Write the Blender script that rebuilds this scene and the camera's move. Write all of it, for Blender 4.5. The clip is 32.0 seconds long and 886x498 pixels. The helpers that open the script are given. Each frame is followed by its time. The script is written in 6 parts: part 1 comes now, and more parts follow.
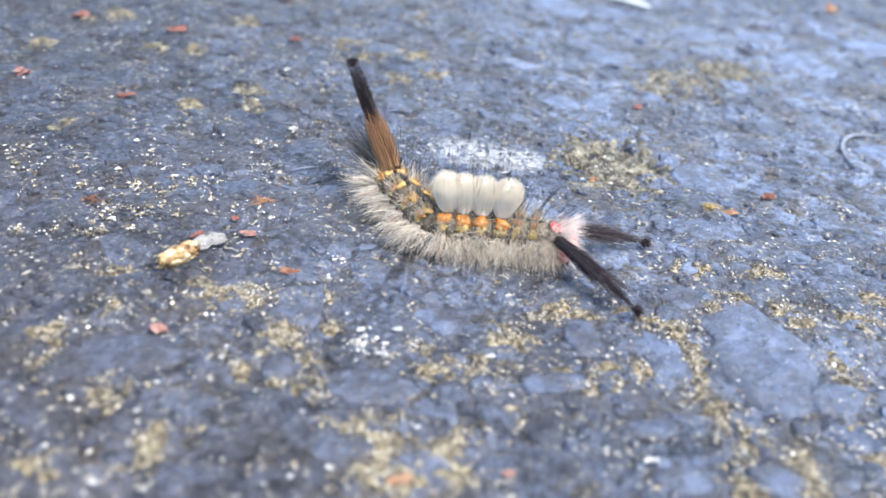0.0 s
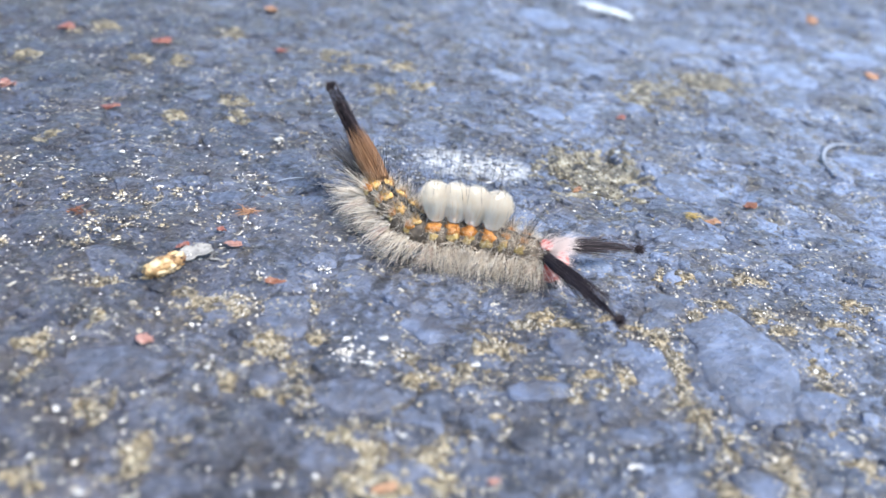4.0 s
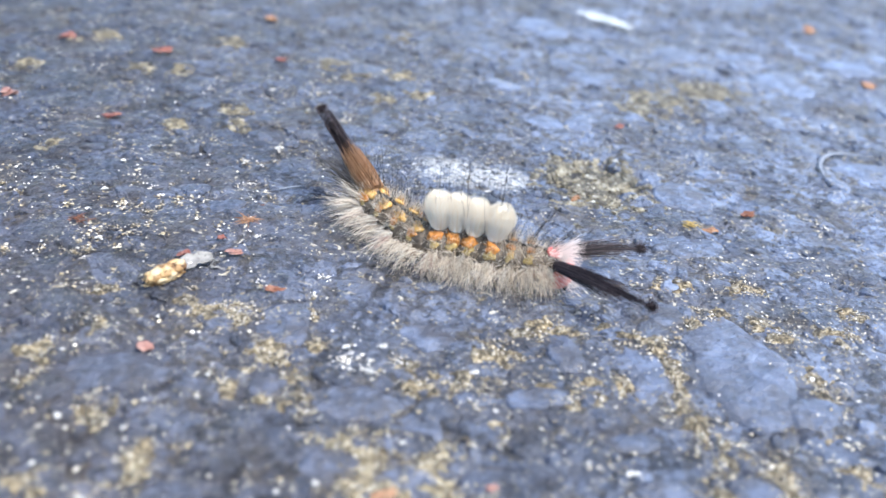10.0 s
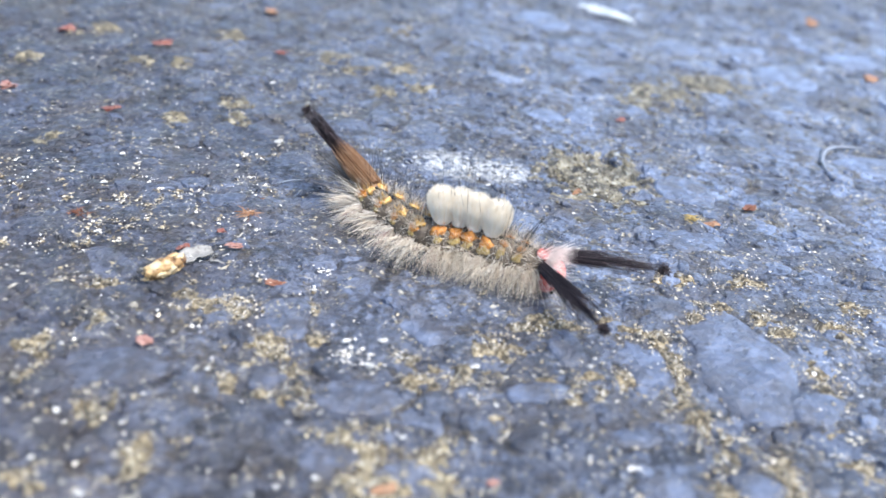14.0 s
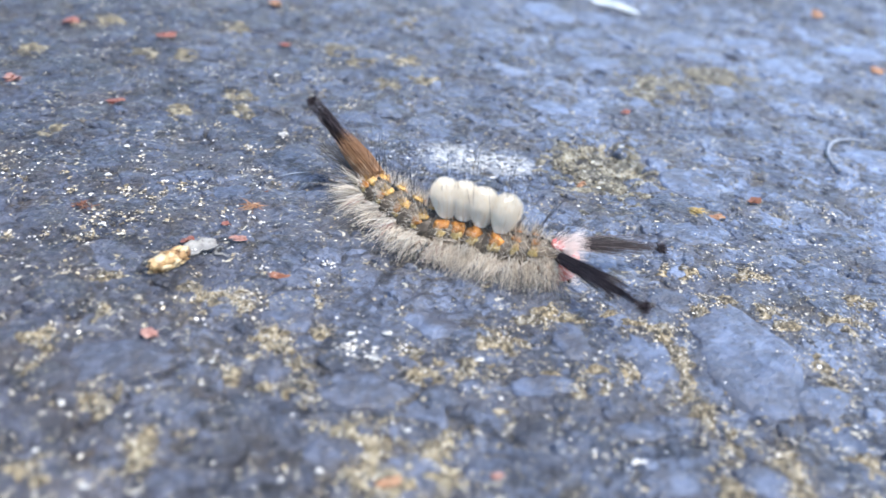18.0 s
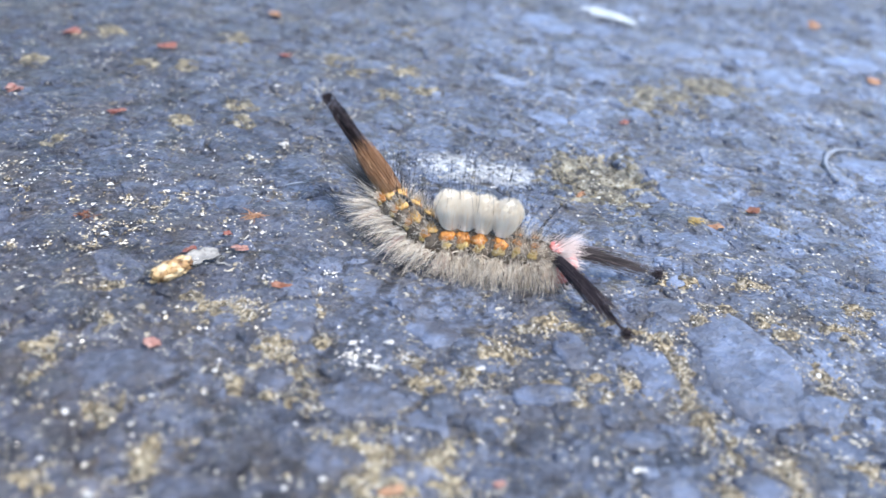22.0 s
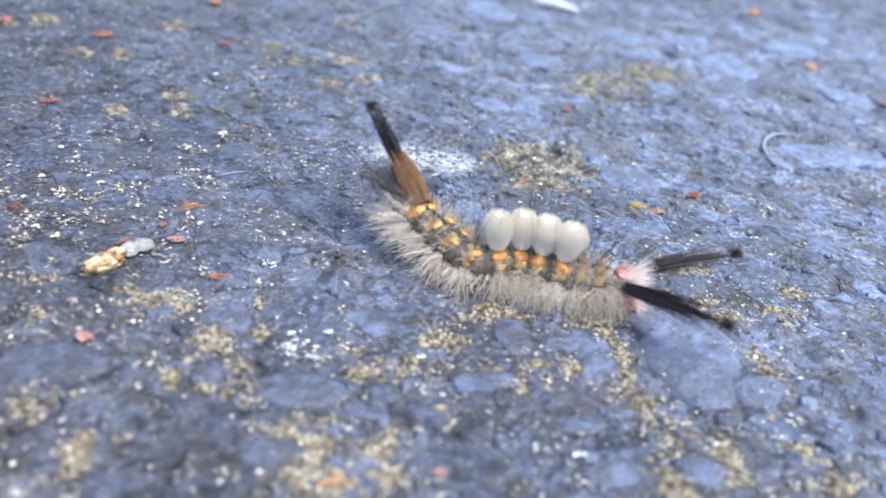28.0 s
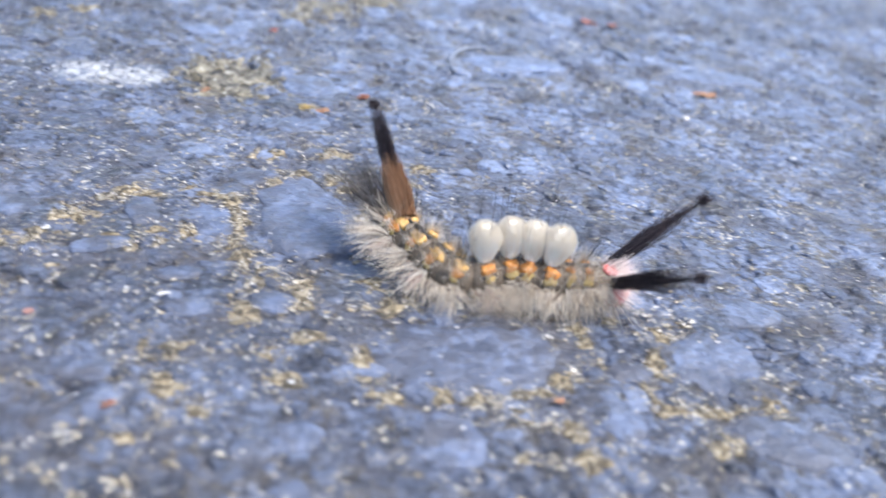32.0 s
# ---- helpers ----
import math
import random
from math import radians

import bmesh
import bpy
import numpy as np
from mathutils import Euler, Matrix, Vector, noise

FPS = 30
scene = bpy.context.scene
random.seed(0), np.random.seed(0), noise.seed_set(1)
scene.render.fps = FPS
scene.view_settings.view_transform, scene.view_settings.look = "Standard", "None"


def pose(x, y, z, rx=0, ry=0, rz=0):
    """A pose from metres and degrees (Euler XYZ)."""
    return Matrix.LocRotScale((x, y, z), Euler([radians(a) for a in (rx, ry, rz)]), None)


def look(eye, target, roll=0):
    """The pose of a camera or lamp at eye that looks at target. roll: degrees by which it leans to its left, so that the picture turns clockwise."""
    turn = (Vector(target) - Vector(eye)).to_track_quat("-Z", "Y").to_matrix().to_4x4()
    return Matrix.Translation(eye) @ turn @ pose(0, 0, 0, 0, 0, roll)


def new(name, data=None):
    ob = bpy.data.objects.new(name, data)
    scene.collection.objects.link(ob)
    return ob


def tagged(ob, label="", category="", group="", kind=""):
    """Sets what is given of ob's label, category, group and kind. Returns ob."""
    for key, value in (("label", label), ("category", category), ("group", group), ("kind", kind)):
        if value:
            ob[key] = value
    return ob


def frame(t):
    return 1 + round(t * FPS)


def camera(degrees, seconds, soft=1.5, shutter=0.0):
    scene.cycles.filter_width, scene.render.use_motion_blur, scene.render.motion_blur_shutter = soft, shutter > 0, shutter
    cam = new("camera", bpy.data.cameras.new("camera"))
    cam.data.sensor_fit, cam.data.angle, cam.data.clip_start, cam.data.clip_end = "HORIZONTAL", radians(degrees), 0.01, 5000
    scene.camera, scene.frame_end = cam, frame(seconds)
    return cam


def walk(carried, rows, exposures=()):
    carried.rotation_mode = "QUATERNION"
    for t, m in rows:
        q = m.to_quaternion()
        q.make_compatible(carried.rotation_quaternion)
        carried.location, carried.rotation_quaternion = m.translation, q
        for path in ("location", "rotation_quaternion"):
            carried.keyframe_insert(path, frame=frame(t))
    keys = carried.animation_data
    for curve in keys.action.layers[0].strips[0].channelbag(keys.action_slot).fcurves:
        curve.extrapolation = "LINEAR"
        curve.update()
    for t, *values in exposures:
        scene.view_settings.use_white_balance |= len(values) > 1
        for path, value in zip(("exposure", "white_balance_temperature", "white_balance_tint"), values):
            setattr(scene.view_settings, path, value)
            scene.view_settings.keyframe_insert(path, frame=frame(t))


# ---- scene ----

MM = 0.001
cam = camera(49.4, 32.0, soft=1.4, shutter=0.6)
cam.data.dof.use_dof = True
cam.data.dof.focus_distance = 0.132
cam.data.dof.aperture_fstop = 20.0
PATH = [
    (0, pose(-0.00015, -0.10900, 0.06149, 60.086, -5.470, 0.776)),
    (0.5, pose(-0.00011, -0.10884, 0.06135, 59.616, -5.452, 0.600)),
    (1, pose(-0.00010, -0.10908, 0.06168, 59.652, -5.533, 0.359)),
    (1.5, pose(-0.00014, -0.10948, 0.06164, 60.265, -5.572, 0.274)),
    (2, pose(-0.00011, -0.10934, 0.06165, 60.209, -5.635, 0.207)),
    (2.5, pose(-0.00004, -0.10904, 0.06160, 59.683, -5.605, 0.209)),
    (3, pose(-0.00014, -0.11026, 0.06219, 60.879, -5.688, 0.051)),
    (3.5, pose(-0.00003, -0.10997, 0.06180, 60.942, -5.697, -0.020)),
    (5.5, pose(-0.00004, -0.10932, 0.06160, 60.183, -5.714, -0.076)),
    (6, pose(-0.00018, -0.11021, 0.06197, 60.637, -5.743, -0.195)),
    (6.5, pose(-0.00011, -0.11019, 0.06194, 60.900, -5.717, -0.166)),
    (7, pose(-0.00006, -0.11018, 0.06200, 60.969, -5.688, -0.100)),
    (7.5, pose(-0.00009, -0.11009, 0.06192, 60.953, -5.749, -0.114)),
    (8, pose(-0.00007, -0.10995, 0.06183, 60.898, -5.757, -0.145)),
    (8.5, pose(-0.00006, -0.11043, 0.06217, 60.983, -5.738, -0.116)),
    (9, pose(-0.00017, -0.11030, 0.06208, 61.184, -5.781, -0.132)),
    (9.5, pose(-0.00016, -0.11047, 0.06214, 61.266, -5.765, -0.104)),
    (10, pose(-0.00007, -0.11035, 0.06210, 61.306, -5.750, -0.065)),
    (10.5, pose(-0.00011, -0.10991, 0.06179, 61.216, -5.770, -0.093)),
    (11, pose(-0.00005, -0.10995, 0.06189, 60.999, -5.722, -0.027)),
    (11.5, pose(-0.00010, -0.10970, 0.06175, 60.852, -5.741, -0.055)),
    (12, pose(-0.00009, -0.10991, 0.06191, 60.804, -5.726, -0.061)),
    (12.5, pose(0.00000, -0.10993, 0.06193, 60.785, -5.645, 0.073)),
    (13, pose(-0.00000, -0.11000, 0.06200, 60.882, -5.693, -0.000)),
    (13.5, pose(0.00002, -0.11009, 0.06201, 60.936, -5.679, -0.003)),
    (14, pose(0.00003, -0.10990, 0.06188, 60.922, -5.723, -0.000)),
    (14.5, pose(0.00007, -0.10955, 0.06181, 60.607, -5.704, 0.007)),
    (16.5, pose(0.00006, -0.10975, 0.06187, 60.529, -5.668, 0.009)),
    (17, pose(0.00004, -0.10957, 0.06171, 60.580, -5.670, 0.082)),
    (17.5, pose(0.00003, -0.10963, 0.06188, 60.432, -5.641, 0.163)),
    (18, pose(-0.00004, -0.10971, 0.06186, 60.437, -5.619, 0.208)),
    (18.5, pose(0.00002, -0.10960, 0.06192, 60.385, -5.577, 0.257)),
    (19, pose(-0.00002, -0.10963, 0.06190, 60.418, -5.616, 0.227)),
    (19.5, pose(0.00007, -0.10963, 0.06186, 60.450, -5.551, 0.238)),
    (20, pose(-0.00005, -0.10977, 0.06196, 60.433, -5.576, 0.311)),
    (20.5, pose(-0.00014, -0.10988, 0.06199, 60.612, -5.610, 0.274)),
    (21, pose(-0.00008, -0.11031, 0.06221, 60.900, -5.630, 0.203)),
    (21.5, pose(-0.00016, -0.11012, 0.06210, 60.995, -5.665, 0.069)),
    (22, pose(-0.00056, -0.11029, 0.06213, 61.023, -5.709, 0.054)),
    (22.5, pose(-0.00030, -0.11006, 0.06210, 60.986, -5.653, 0.180)),
    (23, pose(-0.00028, -0.10975, 0.06182, 60.696, -5.630, 0.425)),
    (23.5, pose(-0.00028, -0.10949, 0.06180, 60.438, -5.608, 0.415)),
    (24, pose(-0.00007, -0.10937, 0.06157, 60.330, -5.566, 0.423)),
    (24.5, pose(-0.00012, -0.10921, 0.06159, 60.092, -5.539, 0.391)),
    (26.5, pose(-0.00000, -0.10961, 0.06188, 60.021, -5.582, 0.193)),
    (27, pose(0.00004, -0.11027, 0.06213, 60.458, -5.801, -0.197)),
    (27.5, pose(0.00068, -0.11020, 0.06202, 60.933, -6.167, -1.529)),
    (28, pose(0.00106, -0.10979, 0.06175, 60.691, -6.348, -2.817)),
    (28.5, pose(0.00198, -0.10929, 0.06151, 60.023, -6.496, -4.153)),
    (29, pose(0.00300, -0.10900, 0.06142, 59.502, -6.613, -6.389)),
    (29.5, pose(0.00460, -0.10894, 0.06096, 59.398, -7.095, -9.780)),
    (30, pose(0.00837, -0.11170, 0.06208, 59.143, -6.795, -10.826)),
    (30.5, pose(0.01453, -0.12407, 0.06259, 59.584, -6.706, -9.253)),
    (31, pose(0.01897, -0.12767, 0.06383, 59.727, -6.415, -8.980)),
    (31.5, pose(0.02437, -0.13022, 0.06404, 59.610, -6.118, -9.182)),
    (32, pose(0.03336, -0.13344, 0.06277, 59.773, -6.715, -9.756)),
]
walk(cam, PATH, exposures=[(0.0, 1.18, 6540, 10), (6.0, 1.16, 6430, 10), (13.0, 1.17, 6450, 10), (20.0, 1.09, 6290, 10.5), (24.0, 1.09, 6260, 11), (28.0, 1.13, 6230, 12), (30.0, 1.16, 6340, 13), (32.0, 1.14, 6420, 13.5)])

# ---- daylight ----
SUN_UP, SUN_ROUND = 62, 122
world = bpy.data.worlds.new("world")
scene.world = world
world.use_nodes = True
wt = world.node_tree
sky = wt.nodes.new("ShaderNodeTexSky")
sky.sky_type = "NISHITA"
sky.sun_disc = False
sky.sun_elevation, sky.sun_rotation = radians(SUN_UP), radians(SUN_ROUND)
wt.nodes["Background"].inputs["Strength"].default_value = 0.15
wt.links.new(sky.outputs[0], wt.nodes["Background"].inputs["Color"])
lamp = bpy.data.lights.new("sun", "SUN")
lamp.energy, lamp.angle, lamp.color = 3.2, radians(34), (1.0, 0.94, 0.84)
sun = new("sun", lamp)
sx, sy = math.sin(radians(SUN_ROUND)) * math.cos(radians(SUN_UP)), math.cos(radians(SUN_ROUND)) * math.cos(radians(SUN_UP))
sun.matrix_world = look((sx, sy, math.sin(radians(SUN_UP))), (0, 0, 0))


# ---- materials ----
class Nodes:
    """A short hand for building one node material."""

    def __init__(self, name, rough=0.6, spec=0.5):
        self.mat = bpy.data.materials.new(name)
        self.mat.use_nodes = True
        self.tree = self.mat.node_tree
        self.shader = self.tree.nodes["Principled BSDF"]
        self.shader.inputs["Roughness"].default_value = rough
        self.shader.inputs["Specular IOR Level"].default_value = spec

    def add(self, kind, **values):
        node = self.tree.nodes.new(kind)
        for k, v in values.items():
            node.inputs[k].default_value = v
        return node

    def link(self, a, b):
        self.tree.links.new(a, b)

    def place(self):
        return self.add("ShaderNodeNewGeometry").outputs["Position"]

    def noise(self, size_mm, detail=4.0, rough=0.55, where=None):
        n = self.add("ShaderNodeTexNoise", Scale=1000.0 / size_mm, Detail=detail, Roughness=rough)
        self.link(where or self.place(), n.inputs["Vector"])
        return n.outputs["Fac"]

    def cells(self, size_mm):
        n = self.add("ShaderNodeTexVoronoi", Scale=1000.0 / size_mm)
        self.link(self.place(), n.inputs["Vector"])
        return n.outputs["Distance"]

    def facets(self, size_mm):
        """Broken chips: tilted cells with sharp steps between them, warped by a noise."""
        warp = self.add("ShaderNodeTexNoise", Scale=1000.0 / size_mm * 0.8, Detail=4.0)
        self.link(self.place(), warp.inputs["Vector"])
        shift = self.tree.nodes.new("ShaderNodeVectorMath")
        shift.operation = "MULTIPLY_ADD"
        self.link(warp.outputs["Color"], shift.inputs[0])
        shift.inputs[1].default_value = (size_mm * 0.9 * MM,) * 3
        self.link(self.place(), shift.inputs[2])
        n = self.add("ShaderNodeTexVoronoi", Scale=1000.0 / size_mm)
        self.link(shift.outputs[0], n.inputs["Vector"])
        apart = self.tree.nodes.new("ShaderNodeSeparateColor")
        self.link(n.outputs["Color"], apart.inputs[0])
        return self.math("ADD", self.math("MULTIPLY", apart.outputs[0], 0.7), self.math("MULTIPLY", n.outputs["Distance"], -0.6))

    def ramp(self, fac, stops):
        n = self.add("ShaderNodeValToRGB")
        el = n.color_ramp.elements
        while len(el) < len(stops):
            el.new(0.5)
        for e, (p, c) in zip(el, stops):
            e.position = p
            e.color = (*c, 1) if not isinstance(c, (int, float)) else (c, c, c, 1)
        self.link(fac, n.inputs["Fac"])
        return n.outputs["Color"]

    def mix(self, fac, a, b, blend="MIX"):
        n = self.tree.nodes.new("ShaderNodeMix")
        n.data_type, n.blend_type = "RGBA", blend
        for sock, v in ((n.inputs["Factor"], fac), (n.inputs["A"], a), (n.inputs["B"], b)):
            if isinstance(v, bpy.types.NodeSocket):
                self.link(v, sock)
            elif isinstance(v, tuple):
                sock.default_value = (*v, 1)
            else:
                sock.default_value = v
        return n.outputs["Result"]

    def math(self, op, a, b=0.0):
        n = self.tree.nodes.new("ShaderNodeMath")
        n.operation = op
        for sock, v in zip(n.inputs, (a, b)):
            if isinstance(v, bpy.types.NodeSocket):
                self.link(v, sock)
            else:
                sock.default_value = v
        return n.outputs[0]

    def colour(self, c):
        if isinstance(c, tuple):
            self.shader.inputs["Base Color"].default_value = (*c, 1)
        else:
            self.link(c, self.shader.inputs["Base Color"])

    def rough(self, r):
        self.link(r, self.shader.inputs["Roughness"])

    def bump(self, height, mm=0.2, strength=1.0, after=None):
        n = self.add("ShaderNodeBump", Strength=strength, Distance=mm * MM)
        self.link(height, n.inputs["Height"])
        if after is not None:
            self.link(after, n.inputs["Normal"])
        self.link(n.outputs[0], self.shader.inputs["Normal"])
        return n.outputs[0]

    def island(self):
        return self.add("ShaderNodeNewGeometry").outputs["Random Per Island"]

    def object_random(self):
        return self.add("ShaderNodeObjectInfo").outputs["Random"]


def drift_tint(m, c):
    """Broad tinted areas of the asphalt: one dirty and brownish, three dark, one pale with sky glare put into its
    colour.
    """
    # the zone above 1.0 paints the sky's glare on the far right
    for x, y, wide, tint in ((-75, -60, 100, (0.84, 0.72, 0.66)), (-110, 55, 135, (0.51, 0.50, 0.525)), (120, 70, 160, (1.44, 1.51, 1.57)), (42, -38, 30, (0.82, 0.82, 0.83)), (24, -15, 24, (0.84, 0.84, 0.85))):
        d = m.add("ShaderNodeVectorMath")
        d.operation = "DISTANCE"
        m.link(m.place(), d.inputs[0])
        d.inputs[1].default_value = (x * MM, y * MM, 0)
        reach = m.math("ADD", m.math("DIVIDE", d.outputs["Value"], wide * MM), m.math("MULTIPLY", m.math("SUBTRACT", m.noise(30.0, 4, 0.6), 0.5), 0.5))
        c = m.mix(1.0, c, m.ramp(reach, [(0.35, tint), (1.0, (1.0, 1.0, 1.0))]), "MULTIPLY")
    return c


def mottle(m, base):
    """Wear of the stones: scuffed light patches, dark pits, a pale crust, yellow flecks."""
    scuff = m.ramp(m.noise(3.6, 9, 0.72), [(0.48, 0.0), (0.56, 1.0)])
    small = m.ramp(m.noise(1.5, 8, 0.7), [(0.50, 0.0), (0.58, 1.0)])
    c = m.mix(m.math("MULTIPLY", scuff, 0.35), base, (0.29, 0.355, 0.50))
    c = m.mix(m.math("MULTIPLY", small, 0.40), c, (0.44, 0.515, 0.68))
    hollow = m.ramp(m.noise(5.5, 6, 0.66), [(0.39, 1.0), (0.45, 0.0)])
    c = m.mix(m.math("MULTIPLY", hollow, 0.62), c, (0.038, 0.038, 0.046))
    broad = m.ramp(m.noise(22.0, 4, 0.5), [(0.38, 0.66), (0.62, 1.02)])
    c = m.mix(1.0, c, broad, "MULTIPLY")
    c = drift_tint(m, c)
    c = m.mix(1.0, c, (0.69, 0.73, 0.80), "MULTIPLY")
    soil = m.ramp(m.noise(12.0, 7, 0.68), [(0.49, 0.0), (0.60, 1.0)])
    c = m.mix(m.math("MULTIPLY", soil, 0.6), c, (0.068, 0.062, 0.063))
    pits = m.ramp(m.noise(1.7, 8, 0.75), [(0.38, 1.0), (0.445, 0.0)])
    c = m.mix(m.math("MULTIPLY", pits, 0.85), c, (0.024, 0.024, 0.028))
    nick = m.ramp(m.noise(0.95, 5, 0.65), [(0.36, 1.0), (0.39, 0.0)])
    c = m.mix(m.math("MULTIPLY", nick, 0.85), c, (0.020, 0.021, 0.027))
    for x, y, wide in ((8, 30, 7.0), (16, 29, 5.5)):
        d = m.add("ShaderNodeVectorMath")
        d.operation = "DISTANCE"
        m.link(m.place(), d.inputs[0])
        d.inputs[1].default_value = (x * MM, y * MM, 0)
        fade = m.ramp(m.math("DIVIDE", d.outputs["Value"], wide * MM), [(0.25, 1.0), (1.0, 0.0)])
        patchy = m.ramp(m.noise(2.0, 8, 0.75), [(0.45, 0.0), (0.53, 1.0)])
        c = m.mix(m.math("MULTIPLY", m.math("MULTIPLY", fade, patchy), 0.95), c, (0.76, 0.79, 0.81))
    fleck = m.ramp(m.cells(0.8), [(0.13, 1.0), (0.21, 0.0)])
    pick = m.ramp(m.noise(5.0, 3, 0.6), [(0.51, 0.0), (0.58, 1.0)])
    c = m.mix(m.math("MULTIPLY", fleck, pick), c, (0.47, 0.42, 0.29))
    crumb = m.math("MULTIPLY", m.ramp(m.noise(0.8, 4, 0.6), [(0.60, 0.0), (0.635, 1.0)]), m.ramp(m.noise(9.0, 5, 0.65), [(0.46, 0.0), (0.56, 1.0)]))
    c = m.mix(crumb, c, m.ramp(m.noise(2.4, 2), [(0.4, (0.44, 0.37, 0.235)), (0.55, (0.66, 0.63, 0.53))]))
    m.colour(c)
    m.rough(m.ramp(m.noise(1.4, 5, 0.6), [(0.3, 0.24), (0.7, 0.58)]))


def stone_material(name, by_object):
    m = Nodes(name, 0.5, 0.65)
    tone = m.object_random() if by_object else m.island()
    mottle(m, m.ramp(tone, [(0.0, (0.080, 0.090, 0.118)), (0.35, (0.125, 0.144, 0.198)), (0.7, (0.178, 0.208, 0.288)), (0.9, (0.245, 0.285, 0.385)), (1.0, (0.33, 0.375, 0.49))]))
    b = m.bump(m.noise(0.6, 6, 0.7), 0.22, 0.9)
    b = m.bump(m.facets(1.5), 0.8, 1.0, b)
    b = m.bump(m.facets(5.0), 1.3, 1.0, b)
    b = m.bump(m.noise(2.4, 6, 0.65), 1.4, 1.0, b)
    m.bump(m.noise(7.0, 5, 0.6), 2.2, 0.9, b)
    return m.mat


def binder_material():
    """Tar between the stones: dark, dirty, with sand caught in it and worn stone fines on its high spots."""
    m = Nodes("weathered_binder", 0.62, 0.6)
    c = m.ramp(m.noise(3.0, 8, 0.7), [(0.34, (0.048, 0.046, 0.050)), (0.44, (0.088, 0.094, 0.118)), (0.53, (0.128, 0.146, 0.198)), (0.66, (0.19, 0.222, 0.30))])
    olive = m.ramp(m.noise(8.0, 6, 0.65), [(0.47, 0.0), (0.57, 1.0)])
    c = m.mix(m.math("MULTIPLY", olive, 0.5), c, (0.17, 0.135, 0.085))
    sand = m.ramp(m.cells(0.55), [(0.16, 1.0), (0.30, 0.0)])
    c = m.mix(m.math("MULTIPLY", m.math("MULTIPLY", sand, olive), 0.85), c, (0.42, 0.35, 0.21))
    mottle(m, c)
    b = m.bump(m.noise(0.6, 6, 0.75), 0.30, 1.0)
    b = m.bump(m.facets(1.5), 0.8, 1.0, b)
    b = m.bump(m.facets(5.0), 1.3, 1.0, b)
    b = m.bump(m.noise(2.2, 6, 0.65), 1.5, 1.0, b)
    m.bump(m.noise(7.0, 5, 0.6), 2.4, 0.9, b)
    return m.mat


def island_material(name, stops, rough=0.55, spec=0.4, grain_mm=0.3, relief=0.05, by_object=False, tone=0.76):
    m = Nodes(name, rough, spec)
    c = m.ramp(m.object_random() if by_object else m.island(), stops)
    g = m.ramp(m.noise(grain_mm, 3), [(0.3, 0.72 * tone), (0.7, 1.1 * tone)])
    m.colour(m.mix(1.0, c, g, "MULTIPLY"))
    m.bump(m.noise(grain_mm, 3), relief, 0.6)
    return m.mat


def hair_material(name, stops, through_light=0.3, rough=0.5, spec=0.5, tone=0.76):
    """Fine hairs that let some light through."""
    m = Nodes(name, rough * 0.75, spec)
    c = m.mix(1.0, m.ramp(m.island(), stops), (tone, tone, tone), "MULTIPLY")
    m.colour(c)
    t = m.tree.nodes.new("ShaderNodeBsdfTranslucent")
    m.link(c, t.inputs["Color"])
    mixed = m.tree.nodes.new("ShaderNodeMixShader")
    mixed.inputs[0].default_value = through_light
    m.link(m.shader.outputs[0], mixed.inputs[1])
    m.link(t.outputs[0], mixed.inputs[2])
    m.link(mixed.outputs[0], m.tree.nodes["Material Output"].inputs["Surface"])
    return m.mat


def flesh_material(name, a, b, dark, rough=0.5, size=0.9, spec=0.4, tone=0.76):
    m = Nodes(name, rough, spec)
    c = m.mix(m.ramp(m.noise(size, 4), [(0.35, 0.0), (0.65, 1.0)]), a, b)
    c = m.mix(m.ramp(m.noise(size * 0.45, 3), [(0.34, 0.8), (0.46, 0.0)]), c, dark)
    m.colour(m.mix(1.0, c, (tone, tone, tone), "MULTIPLY"))
    m.bump(m.noise(0.35, 3), 0.12, 0.7)
    return m.mat


def smooth_stone_material(name, grime, tone_gain):
    """Broad worn stones, rubbed blue-grey, with dirt lying on them and small broken pits."""
    m = Nodes(name, 0.5, 0.65)
    tone = m.ramp(m.object_random(), [(0.0, (0.105, 0.122, 0.165)), (0.5, (0.135, 0.160, 0.224)), (1.0, (0.165, 0.20, 0.285))])
    cloud = m.ramp(m.noise(4.0, 7, 0.65), [(0.34, tone_gain - 0.2 - 0.4 * grime), (0.66, tone_gain + 0.1 + 0.2 * grime)])
    c = m.mix(1.0, tone, cloud, "MULTIPLY")
    scratch = m.ramp(m.noise(2.2, 8, 0.75), [(0.48, 0.0), (0.60, 1.0)])
    c = m.mix(m.math("MULTIPLY", scratch, 0.45), c, (0.30, 0.36, 0.49))
    dirt = m.ramp(m.noise(6.5, 7, 0.68), [(0.46, 0.0), (0.56, 1.0)])
    c = m.mix(m.math("MULTIPLY", dirt, 0.9 * grime), c, (0.088, 0.082, 0.086))
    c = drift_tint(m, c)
    c = m.mix(1.0, c, (0.68, 0.72, 0.79), "MULTIPLY")
    pits = m.ramp(m.noise(1.6, 8, 0.75), [(0.36, 1.0), (0.43, 0.0)])
    c = m.mix(m.math("MULTIPLY", pits, 0.8), c, (0.026, 0.028, 0.034))
    m.colour(c)
    m.rough(m.ramp(m.noise(1.4, 5, 0.6), [(0.3, 0.30), (0.7, 0.58)]))
    b = m.bump(m.noise(0.5, 5, 0.7), 0.12, 0.8)
    b = m.bump(m.noise(2.6, 6, 0.65), 1.0, 0.9, b)
    m.bump(m.noise(7.0, 5, 0.6), 1.8, 0.9, b)
    return m.mat


